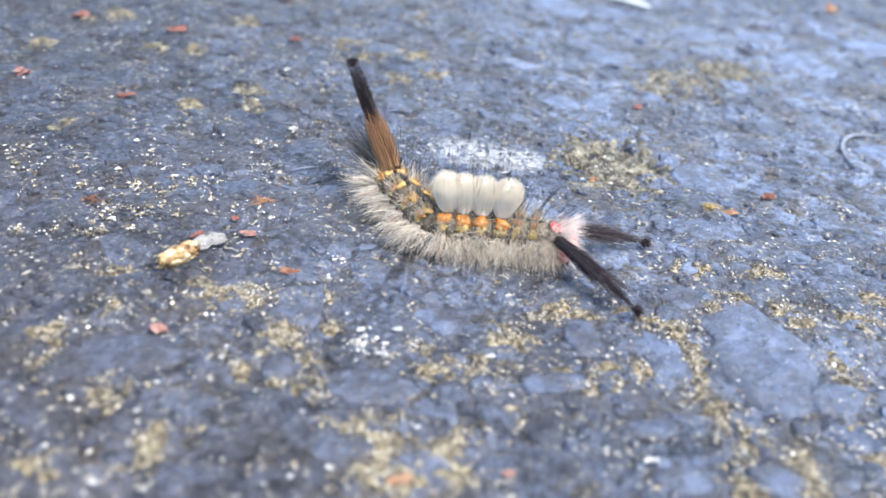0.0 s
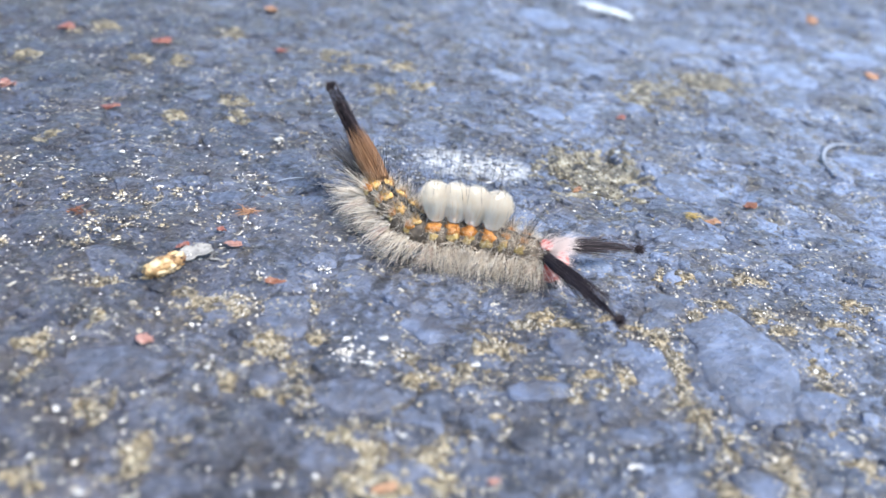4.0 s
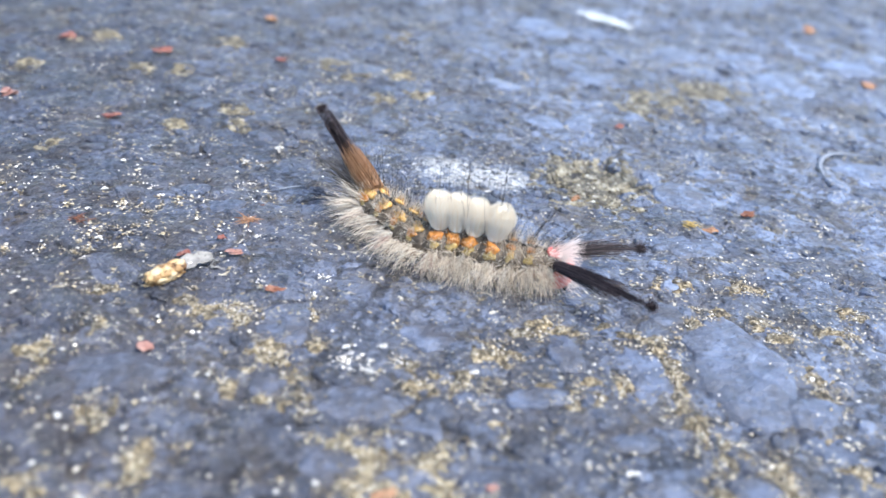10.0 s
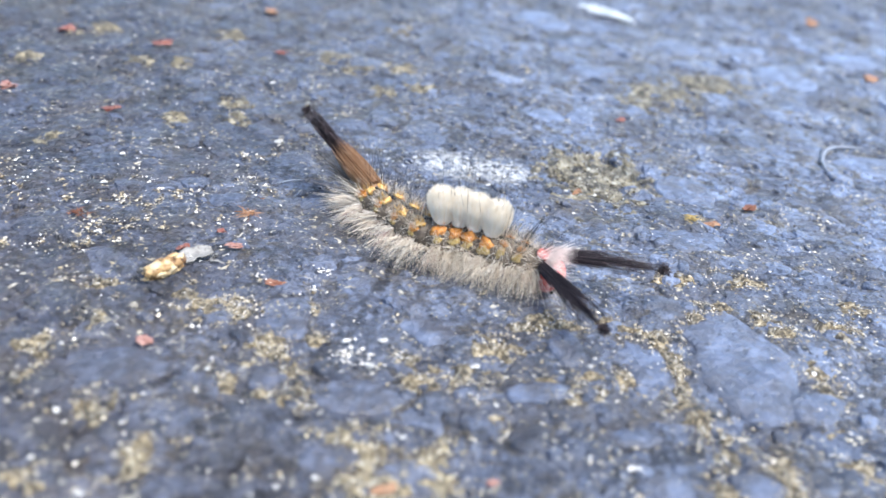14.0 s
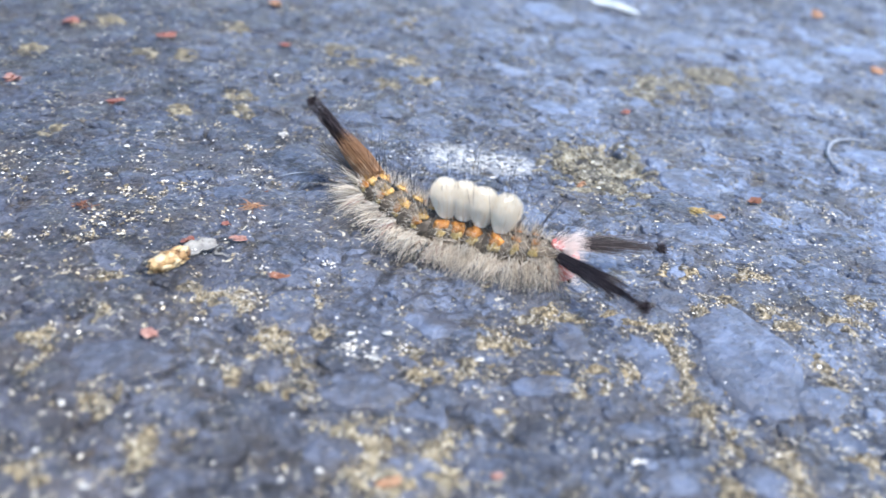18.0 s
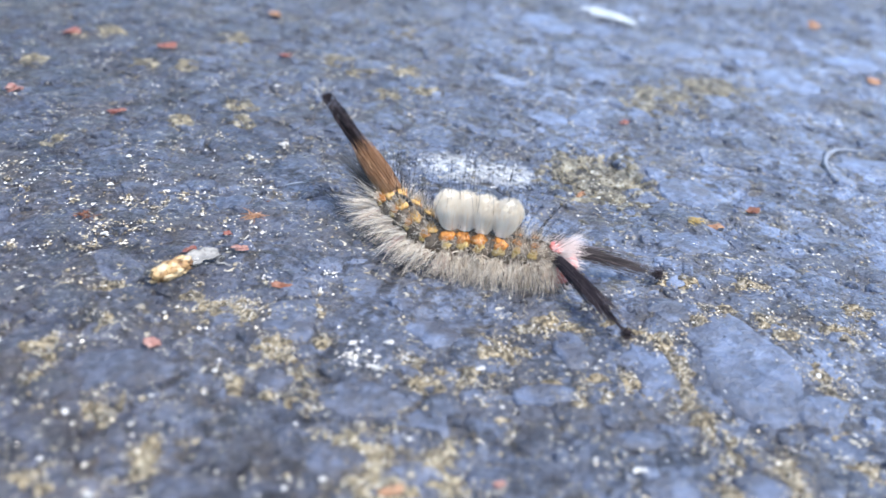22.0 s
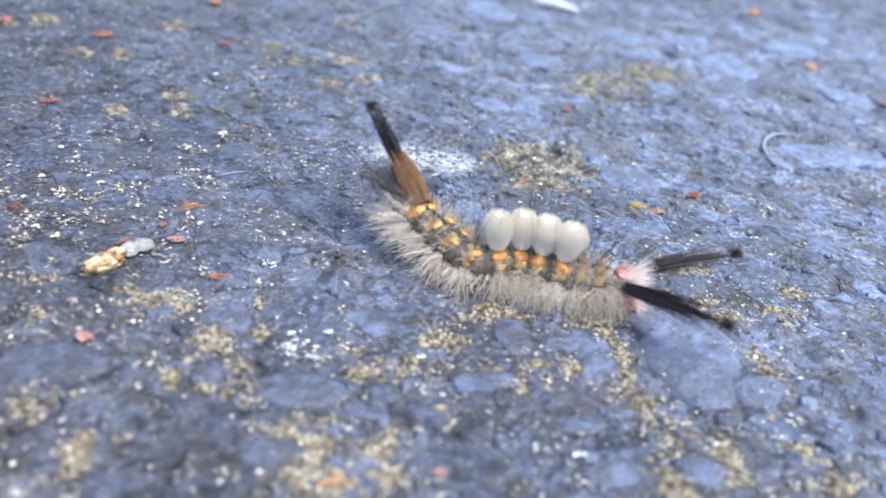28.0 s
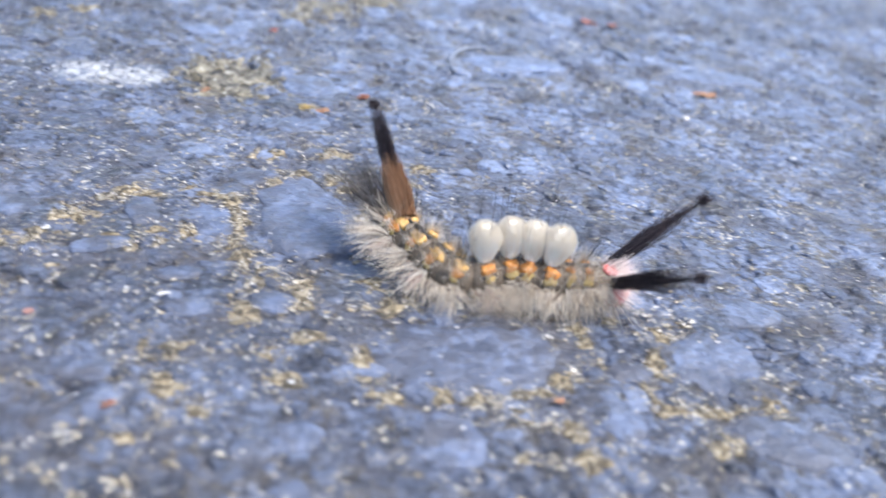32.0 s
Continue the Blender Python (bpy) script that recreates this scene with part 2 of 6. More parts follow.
STONE_SMOOTH = smooth_stone_material("smooth_stone", 0.75, 0.96)
STONE_PALE = smooth_stone_material("pale_smooth_stone", 0.56, 1.10)
STONE = stone_material("worn_stone", True)
STONE_FAR = stone_material("worn_stone_joined", False)
BINDER = binder_material()
GRIT = island_material("pale_grit", [(0.0, (0.05, 0.044, 0.036)), (0.3, (0.18, 0.145, 0.095)), (0.52, (0.42, 0.345, 0.21)), (0.72, (0.70, 0.60, 0.41)), (0.86, (0.94, 0.88, 0.74)), (1.0, (0.99, 0.98, 0.95))], 0.4, 0.6, tone=0.83)


def crumb_material(name, stops, warm, size):
    """Crumbly matter packed in the joints: pale grains, dirt and dark gaps."""
    m = Nodes(name, 0.6, 0.4)
    c = m.ramp(m.noise(size, 8, 0.74), list(zip((0.38, 0.44, 0.50, 0.56, 0.64), stops)))
    tone = m.ramp(m.noise(3.5, 4, 0.6), [(0.38, (0.46, 0.475, 0.52)), (0.62, tuple(0.75 * k for k in warm))])
    c = m.mix(1.0, c, tone, "MULTIPLY")
    glint = m.ramp(m.cells(0.5), [(0.12, 1.0), (0.20, 0.0)])
    pick = m.ramp(m.noise(1.6, 3, 0.6), [(0.50, 0.0), (0.57, 1.0)])
    m.colour(m.mix(m.math("MULTIPLY", glint, pick), c, (0.80, 0.79, 0.75)))
    b = m.bump(m.noise(0.35, 5, 0.7), 0.3, 1.0)
    m.bump(m.noise(1.0, 6, 0.7), 0.8, 0.9, b)
    return m.mat


SAND = crumb_material("packed_sand", ((0.045, 0.042, 0.04), (0.12, 0.105, 0.082), (0.27, 0.23, 0.155), (0.62, 0.54, 0.37), (0.93, 0.88, 0.75)), (1.12, 1.05, 0.94), 0.8)
DULL_LICHEN = crumb_material("dull_lichen", ((0.05, 0.05, 0.05), (0.13, 0.12, 0.10), (0.26, 0.235, 0.17), (0.44, 0.40, 0.28), (0.72, 0.68, 0.54)), (1.05, 1.0, 0.92), 1.5)
GOLD_SAND = crumb_material("golden_sand", ((0.055, 0.048, 0.038), (0.16, 0.13, 0.085), (0.33, 0.285, 0.19), (0.62, 0.56, 0.40), (0.94, 0.89, 0.75)), (1.08, 1.04, 0.94), 1.0)
LICHEN = crumb_material("pale_lichen", ((0.06, 0.06, 0.062), (0.14, 0.135, 0.12), (0.28, 0.26, 0.20), (0.46, 0.43, 0.33), (0.70, 0.71, 0.66)), (1.02, 1.0, 0.95), 1.8)
GOLD_GRIT = island_material("golden_grit", [(0.0, (0.07, 0.055, 0.035)), (0.3, (0.23, 0.185, 0.115)), (0.6, (0.48, 0.41, 0.26)), (0.85, (0.78, 0.70, 0.50)), (1.0, (0.96, 0.92, 0.82))], 0.45, 0.5)
SPECK = island_material("white_speck", [(0.0, (0.45, 0.42, 0.36)), (0.4, (0.78, 0.75, 0.68)), (1.0, (0.95, 0.95, 0.94))], 0.3, 0.7, tone=1.0)
SKIN = flesh_material("grey_skin", (0.085, 0.066, 0.048), (0.19, 0.15, 0.11), (0.03, 0.025, 0.02))
SKIN_LOW = flesh_material("rosy_skin", (0.30, 0.19, 0.16), (0.42, 0.30, 0.26), (0.12, 0.09, 0.08))
BLACK = flesh_material("black_skin", (0.012, 0.011, 0.012), (0.03, 0.026, 0.024), (0.006, 0.006, 0.006))
ORANGE = flesh_material("orange_wart", (0.64, 0.25, 0.05), (0.76, 0.36, 0.10), (0.30, 0.10, 0.02), 0.45, 0.5)
AMBER = flesh_material("amber_wart", (0.76, 0.44, 0.12), (0.86, 0.60, 0.25), (0.45, 0.20, 0.05), 0.45, 0.5)
YELLOW = flesh_material("yellow_wart", (0.52, 0.37, 0.12), (0.68, 0.52, 0.23), (0.42, 0.30, 0.10), 0.45, 0.5)
RED = flesh_material("coral_red", (0.82, 0.15, 0.14), (0.88, 0.32, 0.29), (0.62, 0.08, 0.08), 0.5, 0.7)


def head_material():
    """Coral red with pale streaks that run from the crown to the mouth."""
    m = Nodes("streaked_coral", 0.32, 0.6)
    where = m.tree.nodes.new("ShaderNodeTexCoord").outputs["Object"]
    squeeze = m.tree.nodes.new("ShaderNodeMapping")
    squeeze.inputs["Scale"].default_value = (0.35, 1.0, 0.22)
    m.link(where, squeeze.inputs["Vector"])
    streak = m.ramp(m.noise(0.55, 5, 0.65, squeeze.outputs[0]), [(0.46, 0.0), (0.62, 1.0)])
    c = m.mix(m.math("MULTIPLY", streak, 0.7), (0.62, 0.085, 0.07), (0.86, 0.48, 0.43))
    dark = m.ramp(m.noise(0.8, 4, 0.6, squeeze.outputs[0]), [(0.34, 1.0), (0.44, 0.0)])
    m.colour(m.mix(m.math("MULTIPLY", dark, 0.6), c, (0.34, 0.03, 0.03)))
    m.bump(m.noise(0.4, 4), 0.08, 0.7)
    return m.mat


HEAD = head_material()
PALE_HAIR = hair_material("pale_hair", [(0.0, (0.24, 0.19, 0.155)), (0.15, (0.55, 0.46, 0.37)), (0.36, (0.88, 0.78, 0.65)), (0.7, (0.97, 0.91, 0.81)), (1.0, (1.0, 0.985, 0.94))], 0.45, tone=0.86)
ROSY_HAIR = hair_material("rosy_hair", [(0.0, (0.62, 0.30, 0.26)), (1.0, (0.88, 0.66, 0.60))], 0.5)
PLUME_HAIR = hair_material("white_plume_hair", [(0.0, (0.86, 0.76, 0.73)), (1.0, (0.96, 0.93, 0.91))], 0.55, tone=1.0)
GREY_HAIR = hair_material("dark_grey_hair", [(0.0, (0.04, 0.035, 0.036)), (0.5, (0.16, 0.138, 0.13)), (1.0, (0.45, 0.40, 0.37))], 0.35)
BLACK_HAIR = hair_material("black_hair", [(0.0, (0.006, 0.006, 0.008)), (0.8, (0.02, 0.018, 0.02)), (1.0, (0.06, 0.05, 0.045))], 0.1)
BROWN_HAIR = hair_material("brown_hair", [(0.0, (0.26, 0.135, 0.07)), (0.5, (0.45, 0.26, 0.14)), (1.0, (0.64, 0.43, 0.28))], 0.45, tone=0.95)
SMOKE_HAIR = hair_material("smoky_hair", [(0.0, (0.014, 0.011, 0.015)), (0.6, (0.045, 0.036, 0.043)), (1.0, (0.17, 0.13, 0.145))], 0.2, 0.7, 0.25)
CREAM_HAIR = hair_material("cream_hair", [(0.0, (0.84, 0.72, 0.56)), (0.12, (0.98, 0.89, 0.75)), (0.35, (1.0, 0.95, 0.85)), (1.0, (1.0, 0.975, 0.92))], 0.2, 1.3, 0.05, 1.0)
HUSK = island_material("tan_husk", [(0.0, (0.34, 0.20, 0.09)), (0.3, (0.54, 0.35, 0.16)), (0.65, (0.72, 0.52, 0.27)), (1.0, (0.84, 0.68, 0.44))], 0.5, 0.4, 0.5, 0.12, by_object=True)
HUSK_DARK = flesh_material("brown_husk", (0.16, 0.08, 0.04), (0.28, 0.16, 0.08), (0.06, 0.03, 0.02))
FLAKE = flesh_material("grey_flake", (0.25, 0.25, 0.25), (0.37, 0.37, 0.36), (0.13, 0.125, 0.12))
RED_CHIP = flesh_material("red_chip", (0.24, 0.08, 0.062), (0.33, 0.16, 0.13), (0.16, 0.04, 0.03))
PINK_CHIP = flesh_material("pink_chip", (0.34, 0.15, 0.12), (0.46, 0.28, 0.24), (0.18, 0.08, 0.06))
ORANGE_CHIP = flesh_material("orange_chip", (0.36, 0.17, 0.09), (0.46, 0.29, 0.18), (0.24, 0.09, 0.04))
BROWN_CHIP = flesh_material("brown_chip", (0.19, 0.07, 0.04), (0.30, 0.14, 0.09), (0.1, 0.04, 0.02))
WHITE_CHIP = flesh_material("white_chip", (0.72, 0.72, 0.70), (0.85, 0.85, 0.84), (0.5, 0.49, 0.46))
PALE_FIBRE = flesh_material("pale_fibre", (0.25, 0.29, 0.37), (0.34, 0.38, 0.46), (0.17, 0.20, 0.26))
PALE_CHIP = flesh_material("pale_chip", (0.46, 0.53, 0.60), (0.66, 0.71, 0.74), (0.34, 0.39, 0.46), 0.5, 3.0)
CREAM_CORE = flesh_material("cream_core", (1.0, 0.955, 0.84), (1.0, 0.97, 0.88), (0.98, 0.92, 0.79), 1.0, 0.5, 0.02, 1.0)
CREAM_CORE.node_tree.nodes["Principled BSDF"].inputs["Specular IOR Level"].default_value = 0.05
PALE_CRUST = island_material("pale_crust", [(0.0, (0.36, 0.40, 0.47)), (0.6, (0.58, 0.62, 0.68)), (1.0, (0.84, 0.86, 0.88))], 0.6, 0.3)
MOSS = island_material("olive_lichen", [(0.0, (0.025, 0.022, 0.018)), (0.35, (0.10, 0.085, 0.055)), (0.55, (0.27, 0.235, 0.15)), (0.78, (0.48, 0.43, 0.31)), (1.0, (0.72, 0.74, 0.68))], 0.8, 0.2)


# ---- building blocks ----
def mesh_data(name, verts, faces, mat, smooth=False):
    """Points in millimetres to a mesh in metres."""
    me = bpy.data.meshes.new(name)
    me.from_pydata([(x * MM, y * MM, z * MM) for x, y, z in verts], [], faces)
    me.materials.append(mat)
    if smooth:
        me.polygons.foreach_set("use_smooth", [True] * len(me.polygons))
    me.update()
    return me


def part(name, data, parent, label="", kind=""):
    ob = new(name, data)
    ob.parent = parent
    return tagged(ob, label=label, kind=kind)


def lump(rng, rx, ry, rz, rings=5, sides=8, rough=0.18, flat=0.0):
    """A closed uneven pebble or bump; flat pushes the underside up."""
    verts, faces = [(0, 0, rz)], []
    for i in range(1, rings):
        a = math.pi * i / rings
        for j in range(sides):
            b = 2 * math.pi * (j + 0.5 * (i % 2)) / sides
            k = 1 + rng.uniform(-rough, rough)
            z = math.cos(a) * rz * k
            verts.append((math.sin(a) * math.cos(b) * rx * k, math.sin(a) * math.sin(b) * ry * k, max(z, -rz * (1 - flat))))
    verts.append((0, 0, -rz * (1 - flat)))
    for j in range(sides):
        faces.append((0, 1 + j, 1 + (j + 1) % sides))
        e = 1 + (rings - 2) * sides
        faces.append((len(verts) - 1, e + (j + 1) % sides, e + j))
    for i in range(rings - 2):
        for j in range(sides):
            a, b = 1 + i * sides + j, 1 + i * sides + (j + 1) % sides
            faces.append((a, a + sides, b + sides, b))
    return verts, faces


def curve(points, u):
    """A smooth line through points, at u from 0 to their last number."""
    i = min(int(u), len(points) - 2)
    t = u - i
    p1, p2 = points[i], points[i + 1]
    p0 = points[i - 1] if i else p1 * 2 - p2
    p3 = points[i + 2] if i + 2 < len(points) else p2 * 2 - p1
    return 0.5 * ((2 * p1) + (p2 - p0) * t + (2 * p0 - 5 * p1 + 4 * p2 - p3) * t * t + (3 * p1 - p0 - 3 * p2 + p3) * t ** 3)


class Pile:
    """Collects many small pieces into one mesh."""

    def __init__(self):
        self.verts, self.faces = [], []

    def add(self, verts, faces, m=None):
        n = len(self.verts)
        if m is not None:
            verts = [tuple(m @ Vector(v)) for v in verts]
        self.verts.extend(verts)
        self.faces.extend(tuple(i + n for i in f) for f in faces)

    def hair(self, root, way, length, radius, bend=(0, 0, 0), taper=0.25):
        """One thin three-sided hair that bends on its way."""
        w = Vector(way).normalized()
        side = w.orthogonal().normalized()
        other = w.cross(side)
        bend = Vector(bend)
        n = len(self.verts)
        for k, t in enumerate((0.0, 0.4, 0.75)):
            c = Vector(root) + w * (length * t) + bend * (length * t * t)
            r = radius * (1 - (1 - taper) * t)
            for j in range(3):
                a = 2.0944 * j
                p = c + side * (r * math.cos(a)) + other * (r * math.sin(a))
                self.verts.append((p.x, p.y, p.z))
        tip = Vector(root) + w * length + bend * length
        self.verts.append((tip.x, tip.y, tip.z))
        for k in (0, 3):
            for j in range(3):
                a, b = n + k + j, n + k + (j + 1) % 3
                self.faces.append((a, b, b + 3, a + 3))
        for j in range(3):
            self.faces.append((n + 6 + j, n + 6 + (j + 1) % 3, n + 9))
        return tip

    def mesh(self, name, mat, smooth=False):
        return mesh_data(name, self.verts, self.faces, mat, smooth)


# ---- the ground: one sheet to the horizon ----
def in_hollow(x, y):
    """How far out a point lies in the broken hollow where lichen grows (1 at its rim)."""
    u, v = x - 31.5, y - 31.0
    return math.hypot(u / 6.0, v / 8.0) * (1 + 0.22 * noise.noise(Vector((x * 0.25, y * 0.25, 9))) - 0.1 * math.cos(4 * math.atan2(v, u)))


def relief(x, y):
    """The height of the worn surface, in millimetres."""
    v = Vector((x, y, 0))
    chips = abs(noise.noise(v * 0.34 + Vector((5, 1, 7))))
    edge = (in_hollow(x, y) - 1.0) / 0.14
    deep = -1.0 * min(1.0, max(0.0, 1.0 - edge)) if edge < 1.0 else 0.0
    return deep + 0.5 * noise.noise(v * 0.05) + 0.46 * noise.noise(v * 0.17 + Vector((9, 2, 4))) - 0.55 * chips + 0.17 * noise.noise(v * 0.8) + 0.10 * noise.noise(v * 1.7)


def axis(lo, fine_lo, fine_hi, hi, step):
    mid = list(np.arange(lo, fine_lo, step * 2)) + list(np.arange(fine_lo, fine_hi, step)) + list(np.arange(fine_hi, hi, step * 2))
    out = np.cumsum([step * 1.35 ** k for k in range(1, 42)])
    return [lo - o for o in out[::-1]] + mid + [hi + o for o in out]


def build_ground():
    xs, ys = axis(-96, -52, 100, 214, 0.55), axis(-86, -76, 44, 190, 0.55)
    verts = []
    for y in ys:
        for x in xs:
            near = -110 < x < 230 and -100 < y < 205
            verts.append((x, y, relief(x, y) - 0.25 if near else -0.25))
    w = len(xs)
    faces = [(j * w + i, j * w + i + 1, (j + 1) * w + i + 1, (j + 1) * w + i) for j in range(len(ys) - 1) for i in range(w - 1)]
    ob = new("ground", mesh_data("ground", verts, faces, BINDER, True))
    return tagged(ob, "worn blue-grey asphalt with stone chips and yellow grit", "ground", kind="structure")


ground = build_ground()


# ---- the caterpillar ----
# local axes of a segment: x to the head, y to its left, z up
NAMES = ["A10", "A9", "A8", "A7", "A6", "A5", "A4", "A3", "A2", "A1", "T3", "T2", "T1", "head"]
GIRTH = {"A10": 1.4, "A9": 1.8, "A8": 2.2, "A7": 2.4, "T3": 2.4, "T2": 2.25, "T1": 1.9}


def barrel(r, half, sides=18, flat=0.82):
    """A body ring, fuller in the middle, a little flattened below."""
    verts, faces = [], []
    cols = [(-half, 0.62), (-half * 0.72, 0.9), (-half * 0.3, 0.99), (half * 0.1, 1.0), (half * 0.5, 0.96), (half * 0.82, 0.84), (half, 0.6)]
    for x, k in cols:
        for j in range(sides):
            a = 2 * math.pi * j / sides
            z = math.cos(a) * r * k
            verts.append((x, math.sin(a) * r * k * (1 + 0.02 * math.sin(5 * a)), z if z > 0 else z * flat))
    for i in range(len(cols) - 1):
        for j in range(sides):
            a, b = i * sides + j, i * sides + (j + 1) % sides
            faces.append((a, b, b + sides, a + sides))
    faces.append(tuple(range(sides - 1, -1, -1)))
    faces.append(tuple(range((len(cols) - 1) * sides, len(cols) * sides)))
    return verts, faces


def around(r, degrees, x=0.0, out=0.0):
    """A point on a ring's skin; degrees from the back, to the left positive."""
    a = radians(degrees)
    return Vector((x, math.sin(a) * (r + out), math.cos(a) * (r + out)))


def wart(rng, seg, mat, r, degrees, x, size, label=""):
    v, f = lump(rng, size * 0.54, size * 0.48, size * 0.2, 5, 9, 0.5)
    m = Matrix.Translation(around(r, degrees, x, -0.02)) @ Matrix.Rotation(-radians(degrees), 4, "X")
    p = Pile()
    p.add(v, f, m)
    out = around(1, degrees).normalized()
    for _ in range(int(9 * size)):
        root = m @ Vector((rng.uniform(-0.4, 0.4) * size, rng.uniform(-0.34, 0.34) * size, 0.08))
        p.hair(root, out + Vector((rng.gauss(0, 0.35), rng.gauss(0, 0.35), rng.gauss(0, 0.3))), size * rng.uniform(0.25, 0.6), 0.06, (0, 0, 0), 0.5)
    part("wart", p.mesh("wart", mat, True), seg, label)


def fan(p, rng, r, degrees, x, count, length, spread, radius, lean=(0, 0, 0), droop=0.12, wide=0.5):
    """A burst of hairs from one wart."""
    base = around(r, degrees, x, -0.1)
    out = around(1, degrees).normalized()
    locks = [Vector((rng.gauss(0, spread), rng.gauss(0, spread), rng.gauss(0, spread))) for _ in range(max(5, count // 4))]
    for _ in range(count):
        way = out + rng.choice(locks) + Vector((rng.gauss(0, 0.12), rng.gauss(0, 0.12), rng.gauss(0, 0.12))) + Vector(lean)
        root = base + Vector((rng.uniform(-wide, wide), rng.uniform(-0.25, 0.25), rng.uniform(-0.25, 0.25)))
        k = rng.uniform(0.55, 1.1)
        bend = (rng.gauss(0, 0.09), rng.gauss(0, 0.09), -droop * rng.uniform(0.2, 1.4))
        p.hair(root, way, length * k, radius * rng.uniform(0.7, 1.3), bend)


def brush(rng, seg, lean=0.0):
    """A tuft of dense cream hairs on a ring's back: narrow at its root, full above, with a domed top."""
    prof = [(0.0, 0.66), (0.5, 1.0), (1.1, 1.34), (1.9, 1.6), (2.9, 1.74), (3.8, 1.8), (4.5, 1.76), (5.05, 1.56), (5.45, 1.2), (5.7, 0.8), (5.82, 0.35)]
    sides = 30
    flute = [rng.uniform(-1, 1) for _ in range(sides)]
    verts, faces = [], []
    for h, k in prof:
        for j in range(sides):
            a = 2 * math.pi * j / sides
            w = 0.74 + 0.10 * flute[j]
            verts.append((math.cos(a) * k * w * 1.0 + lean * h, math.sin(a) * k * w * 0.95, 1.6 + h * 0.9 + 0.14 * flute[j] * (h > 4)))
    for i in range(len(prof) - 1):
        for j in range(sides):
            a, b = i * sides + j, i * sides + (j + 1) % sides
            faces.append((a, b, b + sides, a + sides))
    faces.append(tuple(range((len(prof) - 1) * sides, len(prof) * sides)))
    part("brush_core", mesh_data("brush_core", verts, faces, CREAM_CORE, True), seg, "cream-white heart of a hair brush")
    p = Pile()
    for _ in range(4200):
        a, q = rng.uniform(0, 2 * math.pi), math.sqrt(rng.uniform(0.08, 1))
        out = Vector((math.cos(a) * 1.13, math.sin(a) * 1.04, 0))
        root = out * (0.5 * q) + Vector((0, 0, 1.7))
        top = out * (1.86 * q + rng.gauss(0, 0.08)) + Vector((0, 0, 1.6 + 6.0 - 1.75 * q ** 2.6 + rng.uniform(-0.5, 0.25)))
        top.x += lean * (top.z - 1.6) + rng.gauss(0, 0.06)
        way = top - root
        far = way.length
        swell = out * (0.14 * q)
        way = way / far + swell
        p.hair(root, way, far * way.length, rng.uniform(0.028, 0.046), -swell / way.length + Vector((rng.gauss(0, 0.015), rng.gauss(0, 0.015), 0)), 0.6)
    part("white_brush", p.mesh("white_brush", CREAM_HAIR), seg, "dense cream-white brush of upright hairs")
    d = Pile()
    for _ in range(13):
        root = Vector((rng.uniform(-1.2, 1.2), rng.uniform(-0.5, 1.7), 2.0))
        d.hair(root, (rng.gauss(0, 0.10) + lean, rng.gauss(0, 0.2) + root.y * 0.12, 1), rng.uniform(7.5, 12.5), 0.030, (rng.gauss(0, 0.05), 0, 0), 0.4)
    for _ in range(4):
        a = rng.uniform(3.3, 6.1)
        root = Vector((math.cos(a) * 1.1, math.sin(a) * 1.5, 1.7))
        d.hair(root, (math.cos(a) * 0.25 + rng.gauss(0, 0.12), math.sin(a) * 0.38, 1), rng.uniform(1.3, 3.2), 0.028, (0, 0.1, 0), 0.3)
    part("long_bristles", d.mesh("long_bristles", BLACK_HAIR), seg, "long fine black bristles")


def proleg(rng, seg, side, r, mat):
    v, f = lump(rng, 0.55, 0.5, 0.75, 5, 8, 0.08)
    p = Pile()
    p.add(v, f, Matrix.Translation((0.1, side * 1.1, -r * 0.82 - 0.25)))
    part("proleg", p.mesh("proleg", mat, True), seg)


def true_leg(seg, side, r):
    p = Pile()
    for a, b, w in (((0.2, side * 0.8, -r * 0.7), (0.5, side * 1.3, -r * 0.7 - 0.7), 0.3), ((0.5, side * 1.3, -r * 0.7 - 0.7), (1.0, side * 1.4, -r * 0.7 - 1.2), 0.18)):
        p.hair(a, Vector(b) - Vector(a), (Vector(b) - Vector(a)).length * 1.1, w, (0, 0, 0), 0.7)
    part("leg", p.mesh("leg", BLACK, True), seg, "short black jointed leg")


